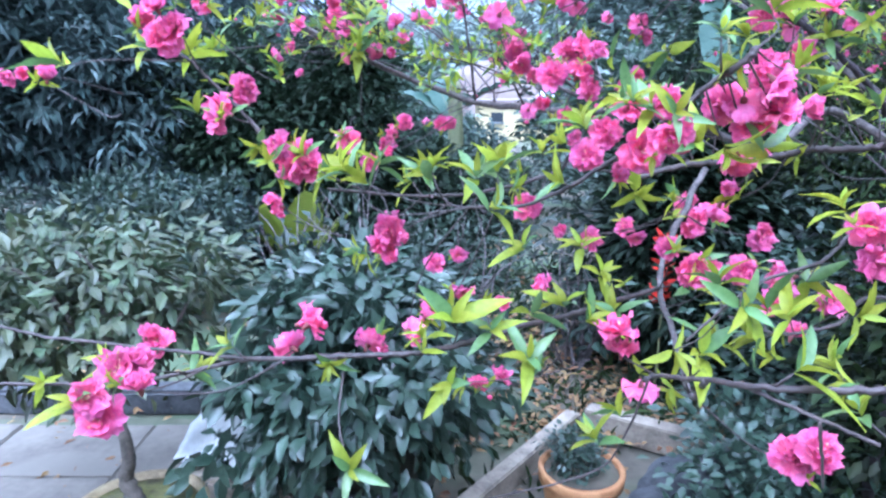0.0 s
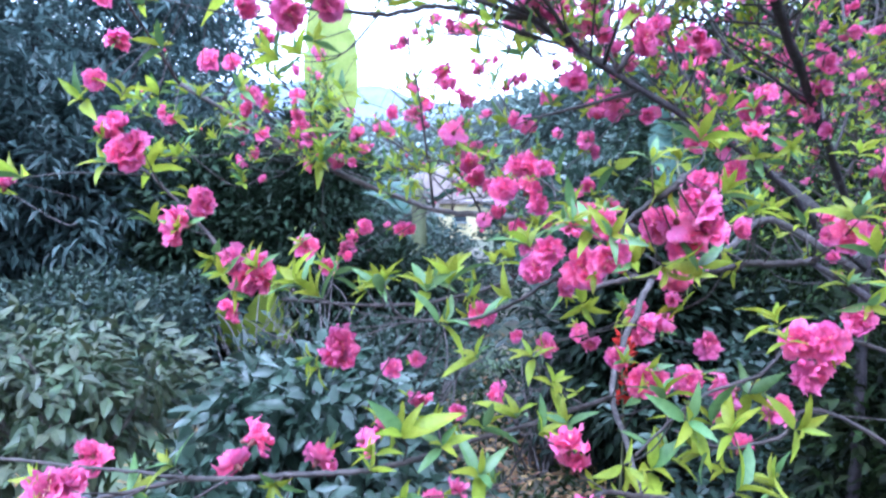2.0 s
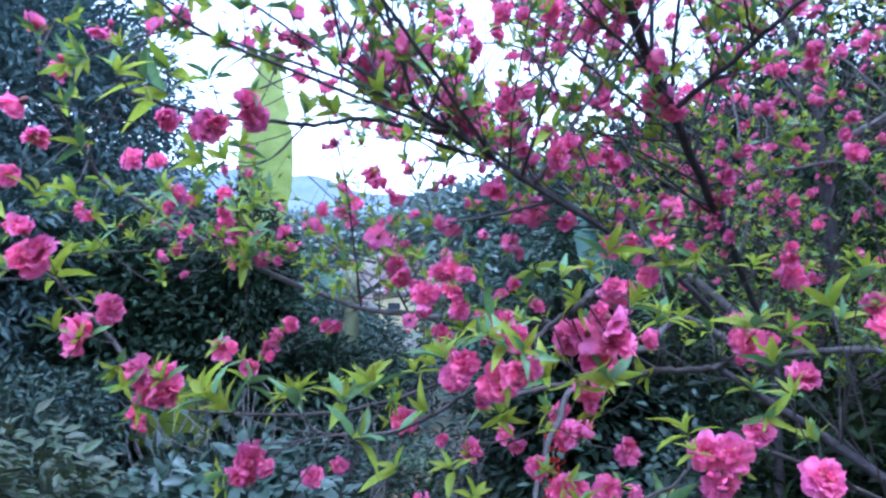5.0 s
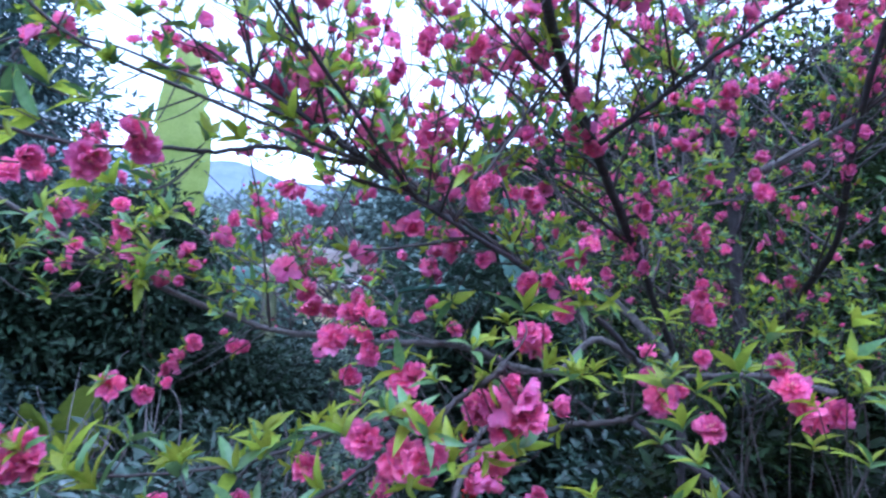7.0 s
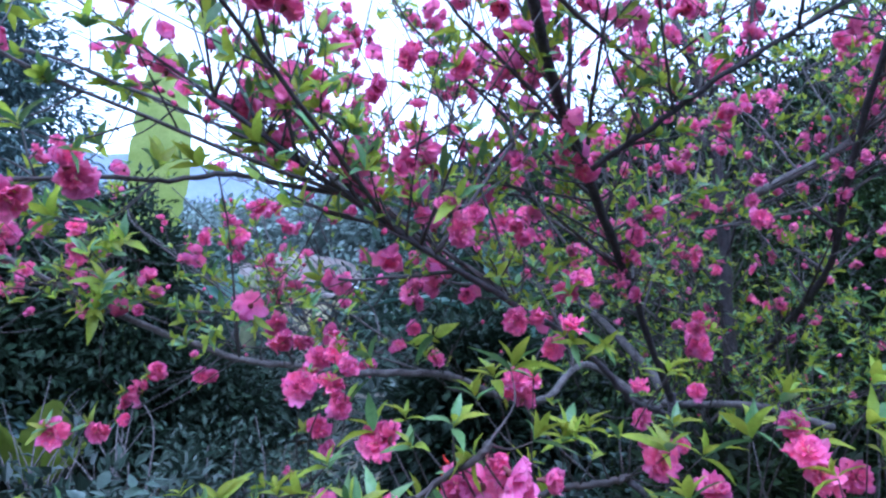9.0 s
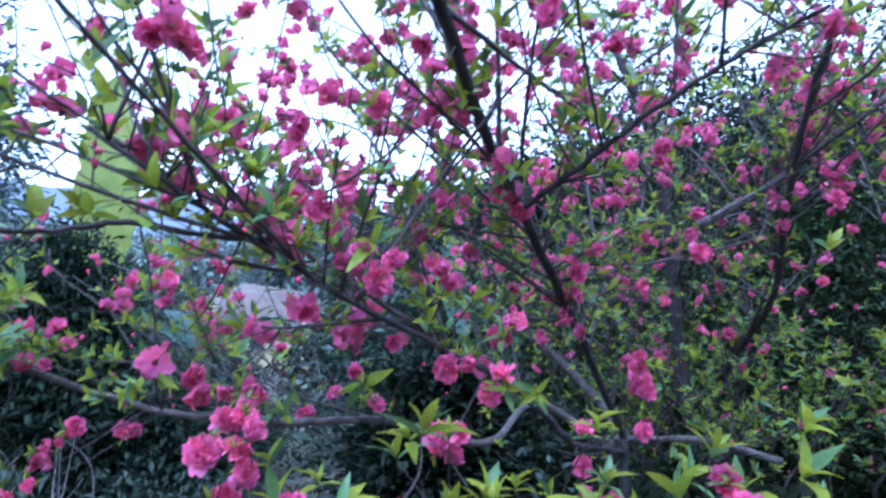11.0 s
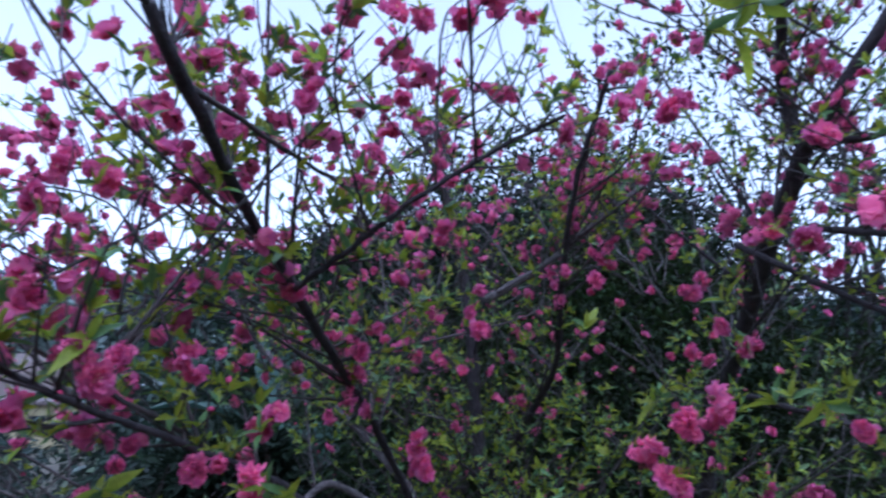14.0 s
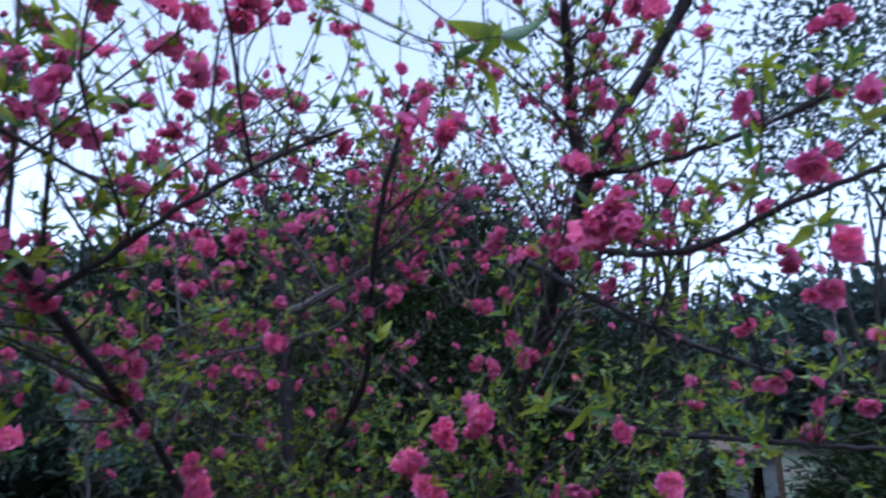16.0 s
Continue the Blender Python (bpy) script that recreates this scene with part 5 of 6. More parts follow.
shoots(trunk_b, 13, 0.8, 0.006, (0.45, 1.0), 0.051, 506)
shoots(stem_b2, 14, 0.55, 0.004, (0.2, 1.0), 0.072, 507, (0.1, 0.2, 0))
shoots(limb_b, 10, 0.55, 0.004, (0.1, 1.0), 0.064, 508)
shoots(trunk_c, 12, 0.7, 0.006, (0.5, 1.0), 0.056, 509)
shoots(fork_c_left, 8, 0.5, 0.004, (0.2, 1.0), 0.056, 510)
shoots(fork_c_right, 5, 0.5, 0.004, (0.2, 1.0), 0.056, 511)
shoots(side_up, 5, 0.35, 0.0025, (0.2, 0.9), 0.064, 512)
shoots(arm_c3, 6, 0.4, 0.004, (0.1, 0.9), 0.056, 513)
shoots(arm_c1, 3, 0.4, 0.003, (0.1, 0.9), 0.056, 514)
shoots(arm_c2, 5, 0.35, 0.003, (0.1, 0.9), 0.056, 515)
shoots(leader, 7, 0.42, 0.003, (0.25, 0.6), 0.12, 516, (-0.9, 0.6, -0.35))
shoots(limb, 4, 0.38, 0.003, (0.35, 0.55), 0.10, 517, (0.0, 0.8, 0.0))


def thicket(owner, count, feet, centre, radii, r, bloom, leafy, twigs, reach, seed):
    """Slender stems from one foot region up into an uneven round, each set with fine twigs, leaves and blossom."""
    rng = np.random.default_rng(seed)
    for k in range(count):
        end = np.array(centre) + unit(rng, 1)[0] * np.array(radii) * rng.random() ** 0.4
        a = np.array(feet[0]) + (np.array(feet[1]) - np.array(feet[0])) * rng.random(3)
        span = np.linalg.norm(end - a)
        mid = a + (end - a) * 0.55 + rng.normal(size=3) * 0.1 * span + (0, 0, -0.06 * span)
        low = a + (end - a) * 0.22 + rng.normal(size=3) * 0.05 * span
        if min(np.linalg.norm(q - VIEW) for q in (mid, end)) < 0.85:
            continue
        s = branch(owner, "branch", [a, low, mid, end], r * (0.7 + 0.6 * rng.random()), 0.0013, TWIG if k % 3 else GREY_BARK)
        fill(s, twigs, reach, bloom, seed * 57 + k, leafy, (0.35, 1.0), 0.95, 0.0)


thicket(tree_a, 13, ((0.00, 1.50, 1.50), (0.45, 1.70, 1.55)), (-0.05, 1.78, 1.80), (0.36, 0.32, 0.14), 0.0024, 0.075, 0.16, 6, 0.11, 601)
thicket(tree_a, 6, ((-0.30, 1.40, 1.62), (0.20, 1.46, 1.52)), (-0.30, 1.40, 1.66), (0.30, 0.25, 0.16), 0.0020, 0.04, 0.34, 7, 0.10, 605)
thicket(tree_a, 10, ((0.25, 0.95, 1.76), (0.60, 1.10, 1.92)), (0.40, 1.28, 2.30), (0.32, 0.30, 0.20), 0.0026, 0.075, 0.09, 7, 0.14, 608)
thicket(tree_b, 6, ((0.95, 1.40, 1.80), (1.55, 1.75, 2.05)), (1.10, 1.45, 2.50), (0.65, 0.50, 0.32), 0.0034, 0.05, 0.07, 7, 0.20, 606)
thicket(tree_c, 7, ((1.50, 0.70, 2.05), (1.75, 0.95, 2.20)), (1.75, 0.55, 2.50), (0.60, 0.50, 0.35), 0.0034, 0.045, 0.09, 7, 0.20, 607)
thicket(tree_b, 20, ((1.60, 1.75, 0.70), (1.78, 1.95, 1.30)), (1.80, 1.75, 1.76), (0.60, 0.62, 0.30), 0.007, 0.03, 0.27, 9, 0.19, 602)
thicket(tree_c, 28, ((2.15, 1.20, 0.60), (2.45, 1.50, 1.30)), (2.25, 1.15, 1.68), (0.85, 0.75, 0.30), 0.007, 0.03, 0.28, 9, 0.20, 603)
thicket(tree_b, 9, ((1.60, 1.85, 0.9), (1.75, 1.95, 1.4)), (1.35, 2.25, 1.72), (0.55, 0.45, 0.33), 0.006, 0.04, 0.26, 8, 0.18, 604)
thicket(tree_a, 15, ((0.25, 1.45, 1.90), (0.50, 1.60, 1.84)), (0.10, 1.75, 2.14), (0.46, 0.34, 0.26), 0.0026, 0.09, 0.10, 7, 0.13, 609)
thicket(tree_b, 12, ((1.30, 1.75, 1.60), (1.60, 1.90, 1.80)), (1.00, 1.95, 2.06), (0.48, 0.40, 0.28), 0.0034, 0.06, 0.17, 8, 0.16, 610)
thicket(tree_b, 10, ((1.20, 1.70, 1.90), (1.50, 1.85, 2.10)), (1.00, 1.85, 2.44), (0.50, 0.40, 0.30), 0.0032, 0.055, 0.10, 7, 0.17, 611)
thicket(tree_c, 10, ((1.90, 1.30, 2.00), (2.15, 1.50, 2.15)), (1.92, 1.62, 2.52), (0.52, 0.45, 0.30), 0.0034, 0.045, 0.15, 8, 0.18, 612)
blossoms(low_limb, [(0.097, 1.450, 1.814), (-0.029, 1.810, 1.769), (0.006, 1.512, 1.903), (0.052, 1.667, 1.756), (0.505, 1.715, 2.057), (0.569, 1.702, 1.854), (0.209, 1.036, 1.604), (0.168, 0.827, 1.556), (0.140, 0.840, 1.556)])
blossoms(side_up, [(0.800, 1.050, 2.350), (0.835, 1.030, 2.330), (0.880, 1.060, 2.320), (0.780, 1.100, 2.370), (0.685, 0.954, 1.492)])
blossoms(trunk_c, [(2.263, 1.905, 1.842), (1.318, 0.771, 1.799), (2.156, 1.710, 1.562), (0.906, 0.557, 1.694), (1.915, 1.539, 1.857), (2.557, 1.259, 1.793), (1.527, 0.853, 1.877)])
blossoms(limb, [(0.453, 0.945, 1.640), (0.316, 1.016, 1.699), (0.887, 1.089, 1.603), (0.856, 1.060, 1.630), (0.535, 0.949, 1.688), (0.892, 1.098, 1.584), (0.443, 0.994, 1.778), (0.485, 0.848, 1.637), (0.336, 0.819, 1.766), (0.291, 0.797, 1.770), (0.558, 1.018, 1.592), (0.948, 1.155, 1.499), (0.805, 1.145, 1.507), (0.087, 0.804, 1.979), (0.373, 1.115, 1.709), (0.469, 0.925, 1.655), (0.417, 0.856, 1.556)])
blossoms(shoot_left, [(0.080, 0.948, 1.644), (-0.112, 0.654, 1.736), (-0.217, 0.509, 1.714), (-0.143, 0.591, 1.726), (-0.084, 0.706, 1.766)])
blossoms(leader, [(1.003, 1.103, 1.884), (0.597, 1.022, 1.889), (0.303, 0.805, 1.950), (0.657, 1.795, 2.309), (0.490, 1.032, 2.023), (0.728, 1.552, 1.870), (0.747, 1.652, 1.794), (0.741, 1.624, 1.961), (0.579, 1.064, 1.917), (0.936, 1.096, 2.057), (0.931, 1.200, 2.038), (1.036, 1.111, 1.852), (0.551, 1.079, 1.975), (0.471, 1.056, 1.892), (0.450, 1.323, 1.992), (0.729, 1.254, 2.405), (0.413, 1.145, 2.232), (0.277, 0.961, 2.011), (0.288, 1.281, 2.247), (0.367, 1.094, 2.245), (0.532, 0.949, 2.244), (0.631, 1.007, 2.329), (0.419, 1.293, 2.067), (0.579, 1.339, 2.054), (0.355, 1.374, 2.137), (0.624, 1.160, 1.967), (0.800, 1.207, 2.195)])
blossoms(stem_b2, [(1.192, 1.055, 1.952), (1.239, 0.973, 1.960), (1.250, 1.093, 2.275), (1.322, 1.161, 2.270), (2.334, 3.109, 1.696), (1.972, 1.556, 1.949), (2.758, 2.257, 1.791), (0.909, 1.037, 2.304), (1.003, 0.999, 2.326), (1.139, 0.783, 2.326), (1.196, 1.025, 1.980), (1.288, 1.157, 2.281), (2.074, 1.762, 1.697), (1.941, 1.990, 1.664)])
blossoms(front_twig, [(0.281, 0.541, 1.523), (-0.060, 0.613, 1.401), (-0.046, 0.601, 1.415), (0.191, 0.510, 1.506), (0.272, 0.566, 1.510), (0.246, 0.566, 1.532), (0.171, 0.580, 1.473), (0.141, 0.550, 1.509), (0.166, 0.542, 1.494), (0.390, 0.488, 1.458), (0.321, 0.583, 1.529), (0.255, 0.543, 1.561), (0.254, 0.549, 1.537), (0.180, 0.507, 1.535)])
blossoms(trunk_b, [(1.785, 2.137, 1.932), (0.539, 2.218, 2.611), (0.964, 1.881, 2.275), (1.326, 2.338, 2.232), (1.829, 3.021, 2.904), (1.212, 2.350, 2.521), (1.107, 1.850, 2.488), (1.510, 1.766, 2.168), (2.174, 2.777, 2.374), (1.424, 1.752, 1.799), (2.386, 2.258, 2.004), (1.153, 2.049, 2.519), (1.194, 2.376, 2.834), (2.568, 2.569, 2.904), (1.373, 2.477, 2.447), (1.440, 1.979, 1.886), (1.560, 1.832, 1.777), (2.141, 1.627, 2.546), (2.420, 1.782, 2.289), (1.932, 3.098, 2.826), (0.580, 2.319, 2.615), (1.475, 1.716, 2.190), (1.794, 2.288, 2.231), (1.269, 1.769, 2.085), (1.992, 1.892, 1.815)])
blossoms(limb_b, [(0.795, 1.627, 2.347), (1.047, 1.753, 2.164), (1.206, 1.556, 2.502), (1.321, 1.463, 2.435), (1.037, 1.486, 2.062), (1.134, 1.470, 1.810), (1.178, 1.560, 2.509), (1.422, 1.160, 2.266), (1.052, 1.366, 2.038), (1.246, 1.554, 1.816), (1.936, 1.369, 2.371), (1.903, 1.357, 2.284), (1.663, 1.173, 2.235), (2.737, 1.474, 3.082), (0.822, 1.565, 2.348)])
blossoms(second_stem, [(1.027, 2.006, 1.862), (1.196, 2.108, 1.771), (0.534, 2.081, 2.146), (0.461, 2.614, 1.680), (0.386, 2.876, 2.125), (1.012, 1.953, 2.027), (0.074, 2.545, 1.872), (0.395, 2.936, 2.493), (0.803, 2.652, 2.498), (0.325, 2.601, 2.311), (0.467, 2.191, 2.086), (0.843, 2.168, 1.821), (0.387, 3.717, 1.652), (0.428, 2.269, 2.485)])
blossoms(low_limb_base, [(0.912, 1.670, 1.725), (0.473, 1.606, 1.571)])
blossoms(trunk_c, [(2.624, 2.048, 1.805), (2.671, 1.985, 1.811), (2.398, 1.672, 2.121), (1.721, 1.136, 1.818), (1.888, 1.106, 2.030), (1.742, 1.079, 1.821), (2.689, 1.380, 1.570), (2.383, 0.771, 2.027), (2.405, 0.849, 2.005), (3.419, 0.875, 2.163), (2.303, 0.431, 2.401)])
blossoms(side_up, [(0.790, 0.634, 2.075), (0.717, 0.923, 2.228), (0.724, 0.868, 2.207), (0.814, 0.821, 2.205), (1.002, 0.712, 2.198), (0.936, 0.578, 2.127), (0.645, 0.740, 2.151), (0.896, 0.535, 1.710), (0.978, 0.554, 1.724), (1.021, 0.488, 1.943), (0.994, 0.517, 1.958), (0.882, 0.502, 1.739), (0.631, 0.731, 2.220), (0.667, 0.681, 2.219), (0.756, 0.257, 1.900), (0.599, 0.750, 2.225), (0.756, 0.249, 1.911), (0.759, 0.267, 1.896), (1.045, 0.433, 2.060), (0.716, 0.874, 2.033)])
blossoms(tip_twig, [(-0.158, 0.643, 1.468), (-0.149, 0.654, 1.475), (-0.283, 0.665, 1.588), (-0.258, 0.656, 1.599), (-0.216, 0.696, 1.543), (-0.224, 0.673, 1.519), (-0.161, 0.639, 1.485), (-0.534, 0.882, 1.551), (-0.622, 0.954, 1.560)])
blossoms(low_limb, [(0.403, 1.355, 1.639), (-0.475, 1.065, 1.654), (-0.337, 1.578, 1.568), (-0.286, 1.332, 1.662), (-0.398, 1.611, 1.620), (-0.108, 1.449, 1.436), (-0.148, 1.494, 1.412), (0.000, 1.539, 1.459), (-0.231, 1.437, 1.692), (-0.115, 1.323, 1.191), (-0.016, 1.226, 1.195), (0.032, 1.313, 1.193), (0.210, 1.620, 1.223), (0.378, 1.286, 1.659), (0.153, 1.166, 1.503), (0.193, 1.272, 1.517), (-0.051, 2.084, 1.421), (-0.404, 1.162, 1.677), (-0.278, 1.183, 1.694), (-0.217, 1.335, 1.712), (0.358, 1.805, 2.018), (0.349, 1.411, 1.688), (-0.493, 1.062, 1.726), (-0.290, 1.122, 1.764), (-0.317, 1.086, 1.759), (0.393, 1.685, 1.884), (0.246, 1.992, 2.207), (-0.340, 1.684, 1.923), (-0.444, 1.038, 1.793), (0.397, 1.669, 2.045)])
blossoms(low_limb, [(0.391, 1.404, 1.539), (0.181, 1.255, 1.574), (0.149, 1.616, 1.960), (0.125, 1.865, 1.848), (0.243, 2.004, 2.611), (0.036, 1.603, 2.151), (0.475, 1.416, 1.516), (0.352, 1.528, 1.485), (0.121, 1.583, 1.952), (-0.026, 1.653, 2.061), (-0.028, 1.756, 1.757), (0.052, 1.616, 1.749), (-0.449, 1.103, 1.908), (-0.225, 1.625, 1.698), (-0.074, 1.861, 2.195), (0.252, 1.787, 2.183), (-0.351, 1.423, 1.687), (-0.234, 1.426, 1.672), (-0.339, 1.509, 1.630), (-0.154, 1.340, 1.395), (-0.108, 1.327, 1.409), (-0.097, 1.579, 1.456), (-0.049, 2.033, 2.126), (-0.098, 1.696, 2.109), (-0.025, 1.548, 2.183), (0.171, 2.083, 2.288), (0.389, 1.884, 2.317), (0.224, 1.909, 1.903), (-0.224, 2.596, 1.826), (-0.369, 2.579, 1.795)])
blossoms(low_limb, [(-0.096, 1.644, 2.414), (0.255, 1.773, 2.288)])
blossoms(right_arm, [(0.336, 0.670, 1.476), (0.363, 0.528, 1.431), (0.411, 0.823, 1.547), (0.155, 0.685, 1.474), (0.346, 0.740, 1.434), (0.379, 0.514, 1.432), (0.219, 0.714, 1.529), (0.452, 0.699, 1.305), (0.880, 0.599, 1.655), (0.888, 0.573, 1.641), (0.502, 0.673, 1.515), (0.577, 0.737, 1.506), (0.599, 0.701, 1.467), (0.212, 0.727, 1.522), (0.617, 0.593, 1.540), (0.707, 0.616, 1.509), (0.620, 0.613, 1.558)])
blossoms(front_twig2, [(-0.141, 0.659, 1.470), (-0.151, 1.044, 1.461), (0.186, 0.806, 1.581), (0.175, 0.856, 1.590), (0.163, 0.877, 1.495), (0.034, 1.168, 1.166), (0.092, 0.918, 1.229), (-0.016, 0.924, 1.211), (-0.053, 0.871, 1.198), (0.127, 0.916, 1.378), (-0.268, 1.041, 1.349)])
blossoms(grey_stem, [(0.224, 1.137, 1.284), (0.259, 1.051, 1.294), (0.346, 1.155, 1.288), (0.403, 1.032, 1.347), (0.378, 0.901, 1.357), (0.332, 0.677, 1.347), (0.413, 0.810, 1.354), (0.553, 1.022, 1.189), (0.324, 0.560, 1.376), (0.342, 0.580, 1.306), (0.197, 0.574, 1.261), (0.303, 0.481, 1.235)])
blossoms(long_twig, [(0.260, 0.708, 1.361), (0.278, 0.677, 1.347), (0.151, 0.866, 1.267), (-0.082, 0.631, 1.275), (-0.143, 0.565, 1.302), (0.083, 0.873, 1.118), (-0.301, 0.541, 1.291), (0.050, 0.832, 1.126), (-0.250, 0.477, 1.302), (-0.287, 0.473, 1.300)])
blossoms(limb_tip, [(0.117, 1.140, 1.607), (0.296, 1.434, 2.177), (0.224, 1.295, 2.145), (0.233, 1.288, 2.087), (0.230, 1.030, 1.839), (0.290, 0.958, 1.813), (0.167, 1.301, 2.252), (0.082, 1.483, 2.219), (0.329, 1.104, 1.915), (0.107, 1.104, 2.192), (0.055, 0.932, 1.915), (0.016, 1.441, 2.140), (0.149, 1.330, 1.881), (0.125, 1.114, 1.588), (0.004, 1.548, 2.372)])
blossoms(arm_c3, [(1.384, 0.847, 1.943), (1.486, 0.830, 2.238), (1.500, 0.588, 1.671), (1.824, 0.383, 1.767)])
blossoms(arm_c2, [(1.320, 0.690, 1.819), (1.125, 0.488, 1.956), (1.264, 0.566, 1.601), (1.252, 0.410, 1.618), (1.436, 0.252, 1.959), (1.179, 0.137, 1.742), (1.162, 0.164, 1.868), (1.118, 0.153, 2.021), (1.055, 0.114, 2.152), (1.150, 0.132, 1.922), (1.002, 0.280, 2.218)])
blossoms(long_twig2, [(-0.315, 0.658, 1.267)])
blossoms(bottom_arm, [(0.178, 0.585, 1.286), (0.395, 0.425, 1.437)])
blossoms(fork_c_left, [(2.061, 0.445, 2.473), (2.234, 0.464, 2.716)])
sprigs(tip_twig, [(-0.370, 0.645, 1.567), (-0.273, 0.710, 1.575), (-0.271, 0.715, 1.515), (-0.336, 0.934, 1.752), (-0.366, 0.991, 1.693), (-0.303, 0.983, 1.690), (-0.276, 0.982, 1.628)])
sprigs(front_twig, [(-0.089, 0.608, 1.464), (-0.070, 0.605, 1.454), (-0.013, 0.627, 1.456), (0.032, 0.637, 1.454), (0.057, 0.659, 1.460), (0.170, 0.526, 1.528), (0.154, 0.537, 1.533), (0.243, 0.551, 1.498), (0.309, 0.630, 1.612), (0.151, 0.517, 1.533), (0.317, 0.594, 1.558)])
sprigs(front_twig2, [(-0.103, 0.774, 1.348), (-0.124, 0.701, 1.460), (-0.020, 0.714, 1.449), (0.040, 0.718, 1.452), (0.062, 0.773, 1.455), (0.232, 1.040, 1.494)])
sprigs(long_twig, [(0.008, 0.544, 1.338), (-0.015, 0.531, 1.327), (0.046, 0.560, 1.321), (0.098, 0.726, 1.360), (0.154, 0.677, 1.373), (0.177, 0.688, 1.337), (0.135, 0.661, 1.310), (0.186, 0.640, 1.311), (0.081, 0.572, 1.286), (0.103, 0.589, 1.272), (0.012, 0.776, 1.159), (-0.073, 0.438, 1.256), (-0.004, 0.560, 1.334), (0.149, 0.618, 1.310)])
sprigs(grey_stem, [(0.236, 0.536, 1.306), (0.258, 0.519, 1.361), (0.297, 0.507, 1.353), (0.273, 0.503, 1.339), (0.358, 0.518, 1.353), (0.253, 0.558, 1.310), (0.345, 0.573, 1.367)])
sprigs(bottom_arm, [(0.207, 0.528, 1.317), (0.276, 0.405, 1.355), (0.300, 0.407, 1.319), (0.175, 0.559, 1.233), (0.153, 0.553, 1.206)])
sprigs(right_arm, [(0.444, 0.717, 1.536), (0.384, 0.665, 1.537), (0.341, 0.649, 1.603), (0.351, 0.739, 1.418), (0.162, 0.723, 1.500), (0.257, 0.799, 1.530), (0.339, 0.796, 1.554), (0.394, 0.656, 1.542), (0.485, 0.630, 1.535), (0.532, 0.574, 1.561), (0.675, 0.575, 1.571), (0.645, 0.587, 1.476), (0.472, 0.553, 1.473), (0.565, 0.453, 1.501), (0.116, 0.737, 1.470), (0.516, 0.681, 1.604), (0.579, 0.589, 1.593), (0.700, 0.592, 1.614), (0.473, 0.583, 1.500), (0.619, 0.558, 1.528), (0.692, 0.535, 1.533), (0.397, 0.689, 1.541), (0.522, 0.629, 1.530), (0.657, 0.628, 1.540), (0.714, 0.589, 1.537), (0.322, 0.700, 1.593), (0.230, 0.664, 1.534), (0.556, 0.721, 1.535), (0.655, 0.707, 1.538)])
sprigs(low_limb, [(-0.289, 1.041, 1.646), (-0.132, 1.148, 1.653), (-0.390, 1.248, 1.659), (-0.272, 1.149, 1.716), (-0.173, 1.230, 1.603), (-0.163, 1.262, 1.606), (-0.484, 1.008, 1.686), (-0.425, 0.999, 1.692)])
sprigs(shoot_left, [(-0.172, 0.651, 1.773), (-0.165, 0.701, 1.775), (-0.129, 0.859, 1.732), (-0.192, 0.811, 1.831), (-0.250, 0.817, 1.858), (-0.113, 0.854, 1.751), (-0.168, 0.912, 1.736), (-0.236, 0.973, 1.701), (-0.192, 0.965, 1.761)])
sprigs(limb_tip, [(-0.100, 1.100, 1.717), (-0.127, 1.022, 1.839), (-0.026, 1.043, 1.837), (0.204, 1.079, 1.786), (-0.365, 0.936, 1.811), (0.314, 1.060, 1.752), (0.309, 1.115, 2.050)])
sprigs(limb, [(0.553, 0.868, 1.599), (0.384, 0.960, 1.817), (0.233, 0.907, 1.585), (0.945, 0.914, 1.629), (0.541, 0.935, 1.610), (0.373, 1.092, 1.601), (0.524, 0.823, 1.624), (0.525, 0.921, 1.681), (0.521, 1.053, 1.651), (0.462, 1.083, 1.713)])
sprigs(pale_low, [(1.215, 1.027, 1.697), (1.197, 0.915, 1.611)])
sprigs(leader, [(1.089, 1.177, 1.641), (0.511, 1.030, 2.251), (1.003, 1.199, 1.618)])
sprigs(side_up, [(1.079, 0.717, 1.723), (1.111, 0.687, 1.741), (0.985, 0.785, 2.237), (0.881, 0.763, 2.141), (0.722, 0.384, 2.078), (0.749, 0.345, 2.097), (0.744, 0.373, 2.078), (1.025, 0.670, 1.731), (0.856, 0.659, 2.114), (0.802, 0.911, 2.034)])
sprigs(stem_b2, [(1.130, 0.904, 1.851)])
sprigs(arm_c2, [(1.270, 0.664, 1.836), (1.324, 0.652, 1.721), (1.420, 0.567, 1.751), (1.208, 0.400, 2.106), (1.207, 0.208, 2.203), (0.909, 0.082, 1.981), (1.178, 0.168, 1.958), (1.088, 0.513, 1.735), (1.023, 0.188, 1.976), (1.394, 0.363, 2.034), (1.281, 0.705, 1.895)])
sprigs(arm_c3, [(1.577, 0.553, 1.825), (1.559, 0.690, 1.852), (1.405, 0.616, 1.727)])


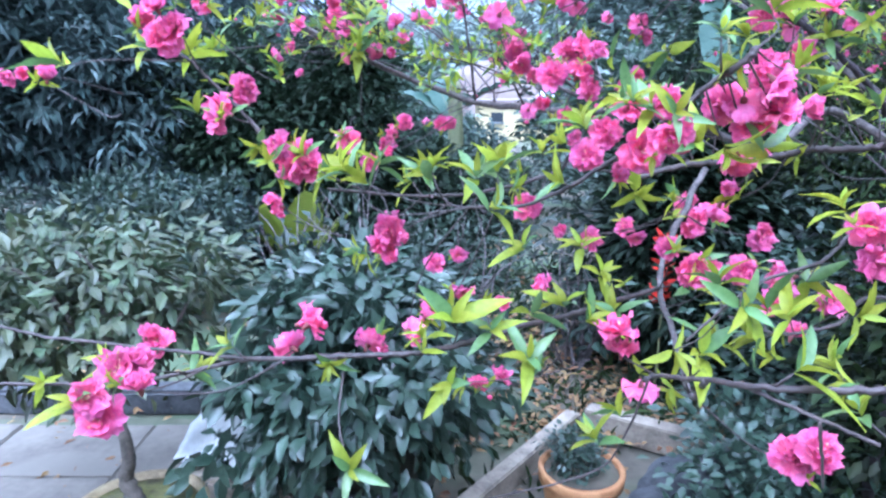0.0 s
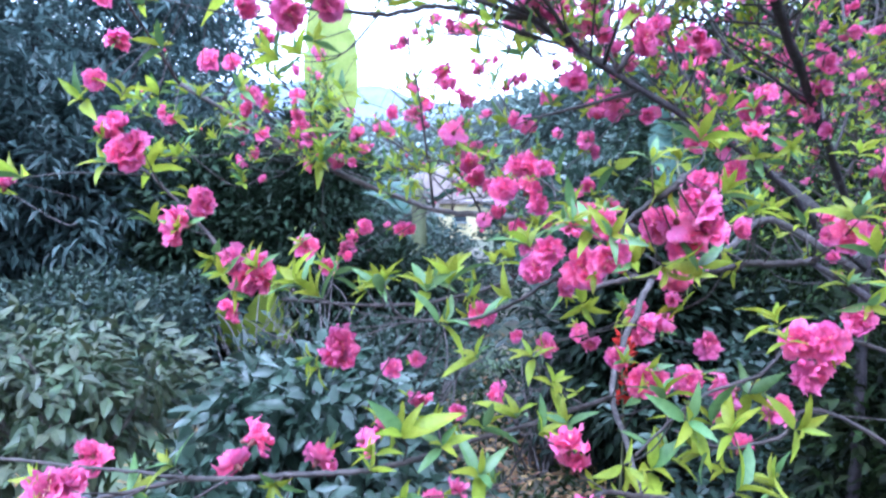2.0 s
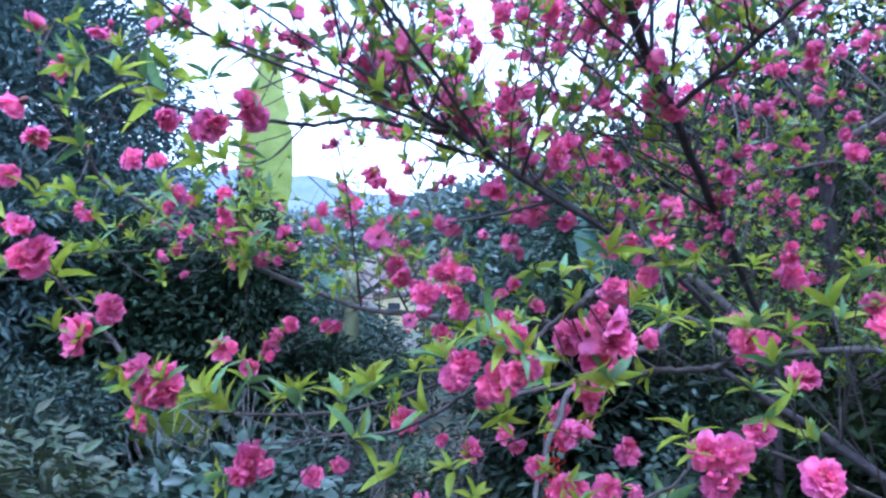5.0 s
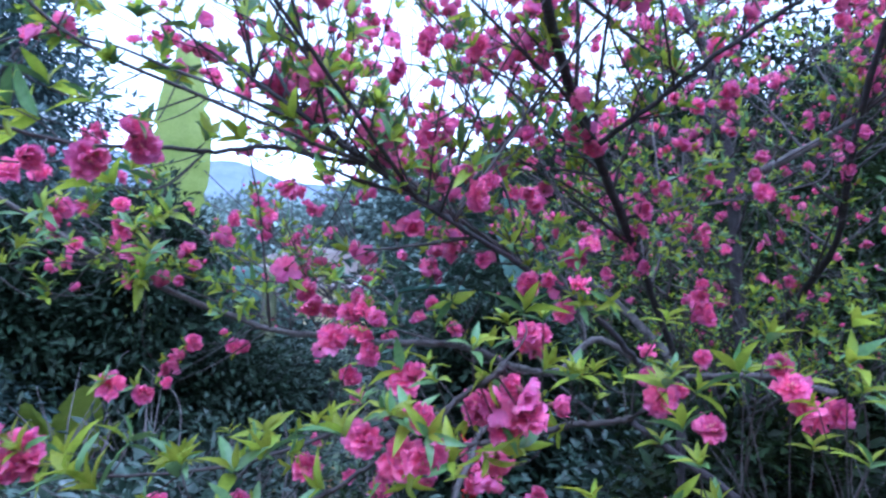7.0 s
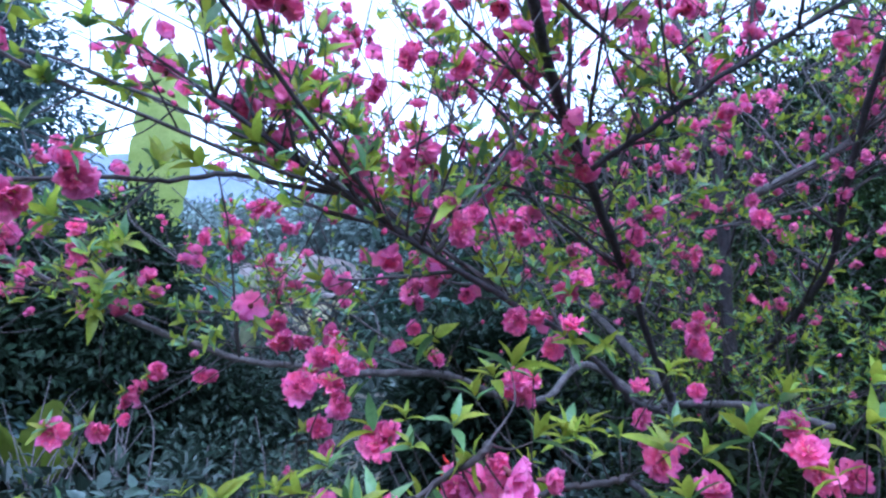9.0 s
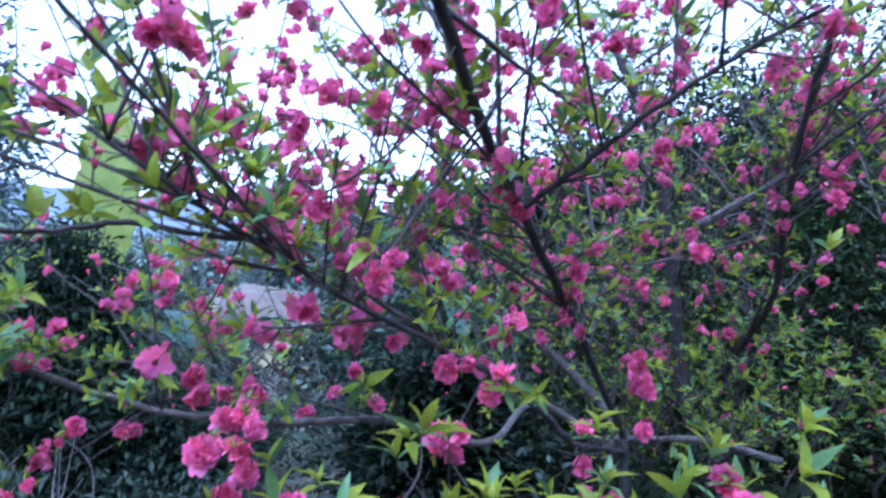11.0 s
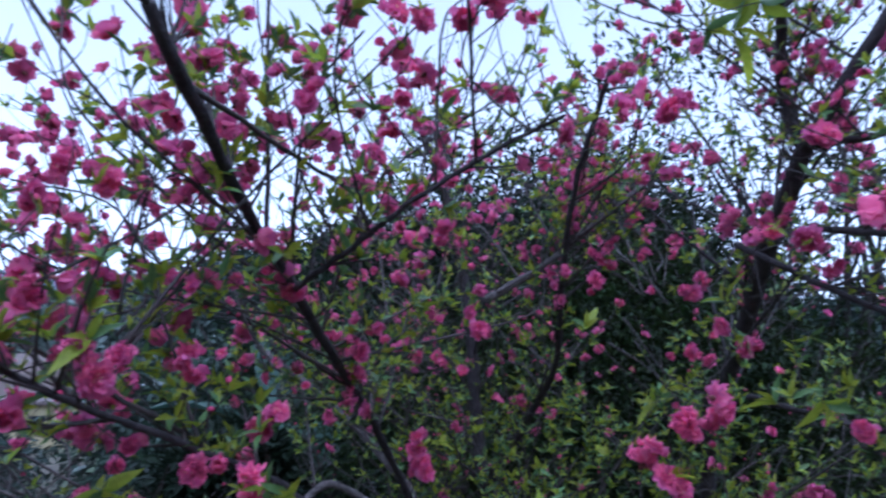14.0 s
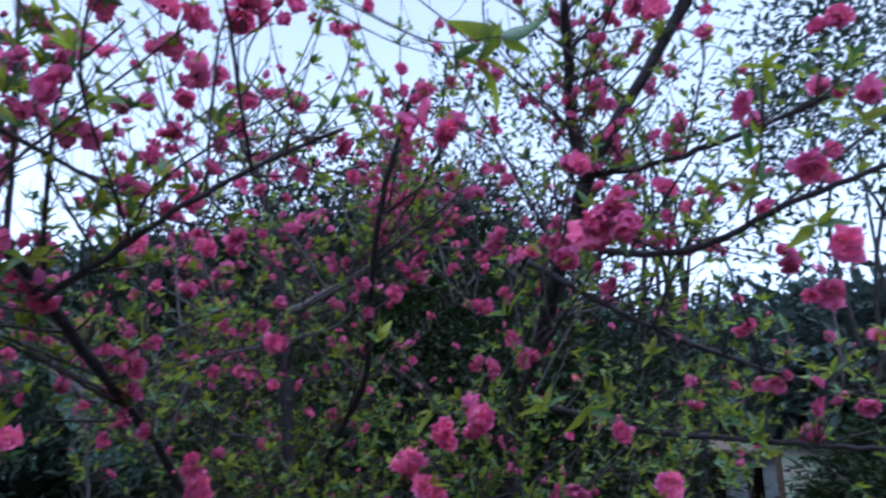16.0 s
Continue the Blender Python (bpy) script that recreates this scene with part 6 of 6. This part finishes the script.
def leaves_along(br, count, rise, seed, size=(0.6, 1.0)):
    """Whorls of leaves that stand on short spurs all along a twig."""
    rng = np.random.default_rng(seed)
    line, rad, owner = LINES[br.name]
    for k in range(count):
        a = line[int((k + rng.random()) / count * (len(line) - 1))]
        p = a + unit(rng, 1)[0] * rise * 0.6 + (0, 0, rise * (0.2 + 0.5 * rng.random()))
        if np.linalg.norm(p - VIEW) < 0.36:
            continue
        way = (p - a) / (np.linalg.norm(p - a) + 1e-9)
        v, f = tube(np.array([a, (a + p) / 2 - (0, 0, 0.1 * rise), p]) - np.array(owner.location), [0.0013, 0.001, 0.0007], 5, 0.05, rng)
        TWIGS.setdefault(owner.name, []).append((v, f))
        set_piece("leaf_sprig", SPRIGS, br, facing(rng, p, way + (0, 0, 0.5), 0.4), size[0] + (size[1] - size[0]) * rng.random())


for n, (br, count, rise) in enumerate(((right_arm, 8, 0.035), (grey_stem, 6, 0.04), (bottom_arm, 3, 0.03), (cross_twig, 3, 0.03), (upper_twig, 2, 0.03), (stub_2, 4, 0.05), (front_twig, 6, 0.03), (front_twig2, 7, 0.035), (long_twig, 8, 0.025), (low_limb, 5, 0.05), (shoot_left, 6, 0.04), (tip_twig, 3, 0.025), (limb, 4, 0.05), (pale_low, 8, 0.08), (low_limb_base, 6, 0.08), (arm_c2, 10, 0.05), (arm_c3, 8, 0.06), (side_up, 6, 0.04))):
    leaves_along(br, count, rise, 700 + n)
for t in (tree_a, tree_b, tree_c, tree_d):
    finish(t)


# ---- paving ----
def build_paving():
    base = tagged(new("pavement", block("paving_bed", (3.2, 1.8, 0.02), SOIL, 0)), "grey concrete slab paving with dirty joints", "paving", kind="structure")
    base.location = (-2.2, 1.78, 0.0)
    meshes = [block("slab", (0.595, 0.395, 0.03), CONCRETE, 0.006) for _ in range(2)]
    for i in range(5):
        for j in range(4):
            ob = new("slab", meshes[(i + j) % 2])
            ob.parent = base
            ob.location = (-1.2 + 0.6 * i, -0.6 + 0.4 * j, 0.02 + 0.003 * ((i * 7 + j * 3) % 3))
    kerb = tagged(new("trim", block("kerb", (2.6, 0.12, 0.13), ROCK, 0.015, 0.006)), "dark grey low kerb behind the paving", "kerb", kind="structure")
    kerb.location = (-2.45, 2.80, 0)


build_paving()
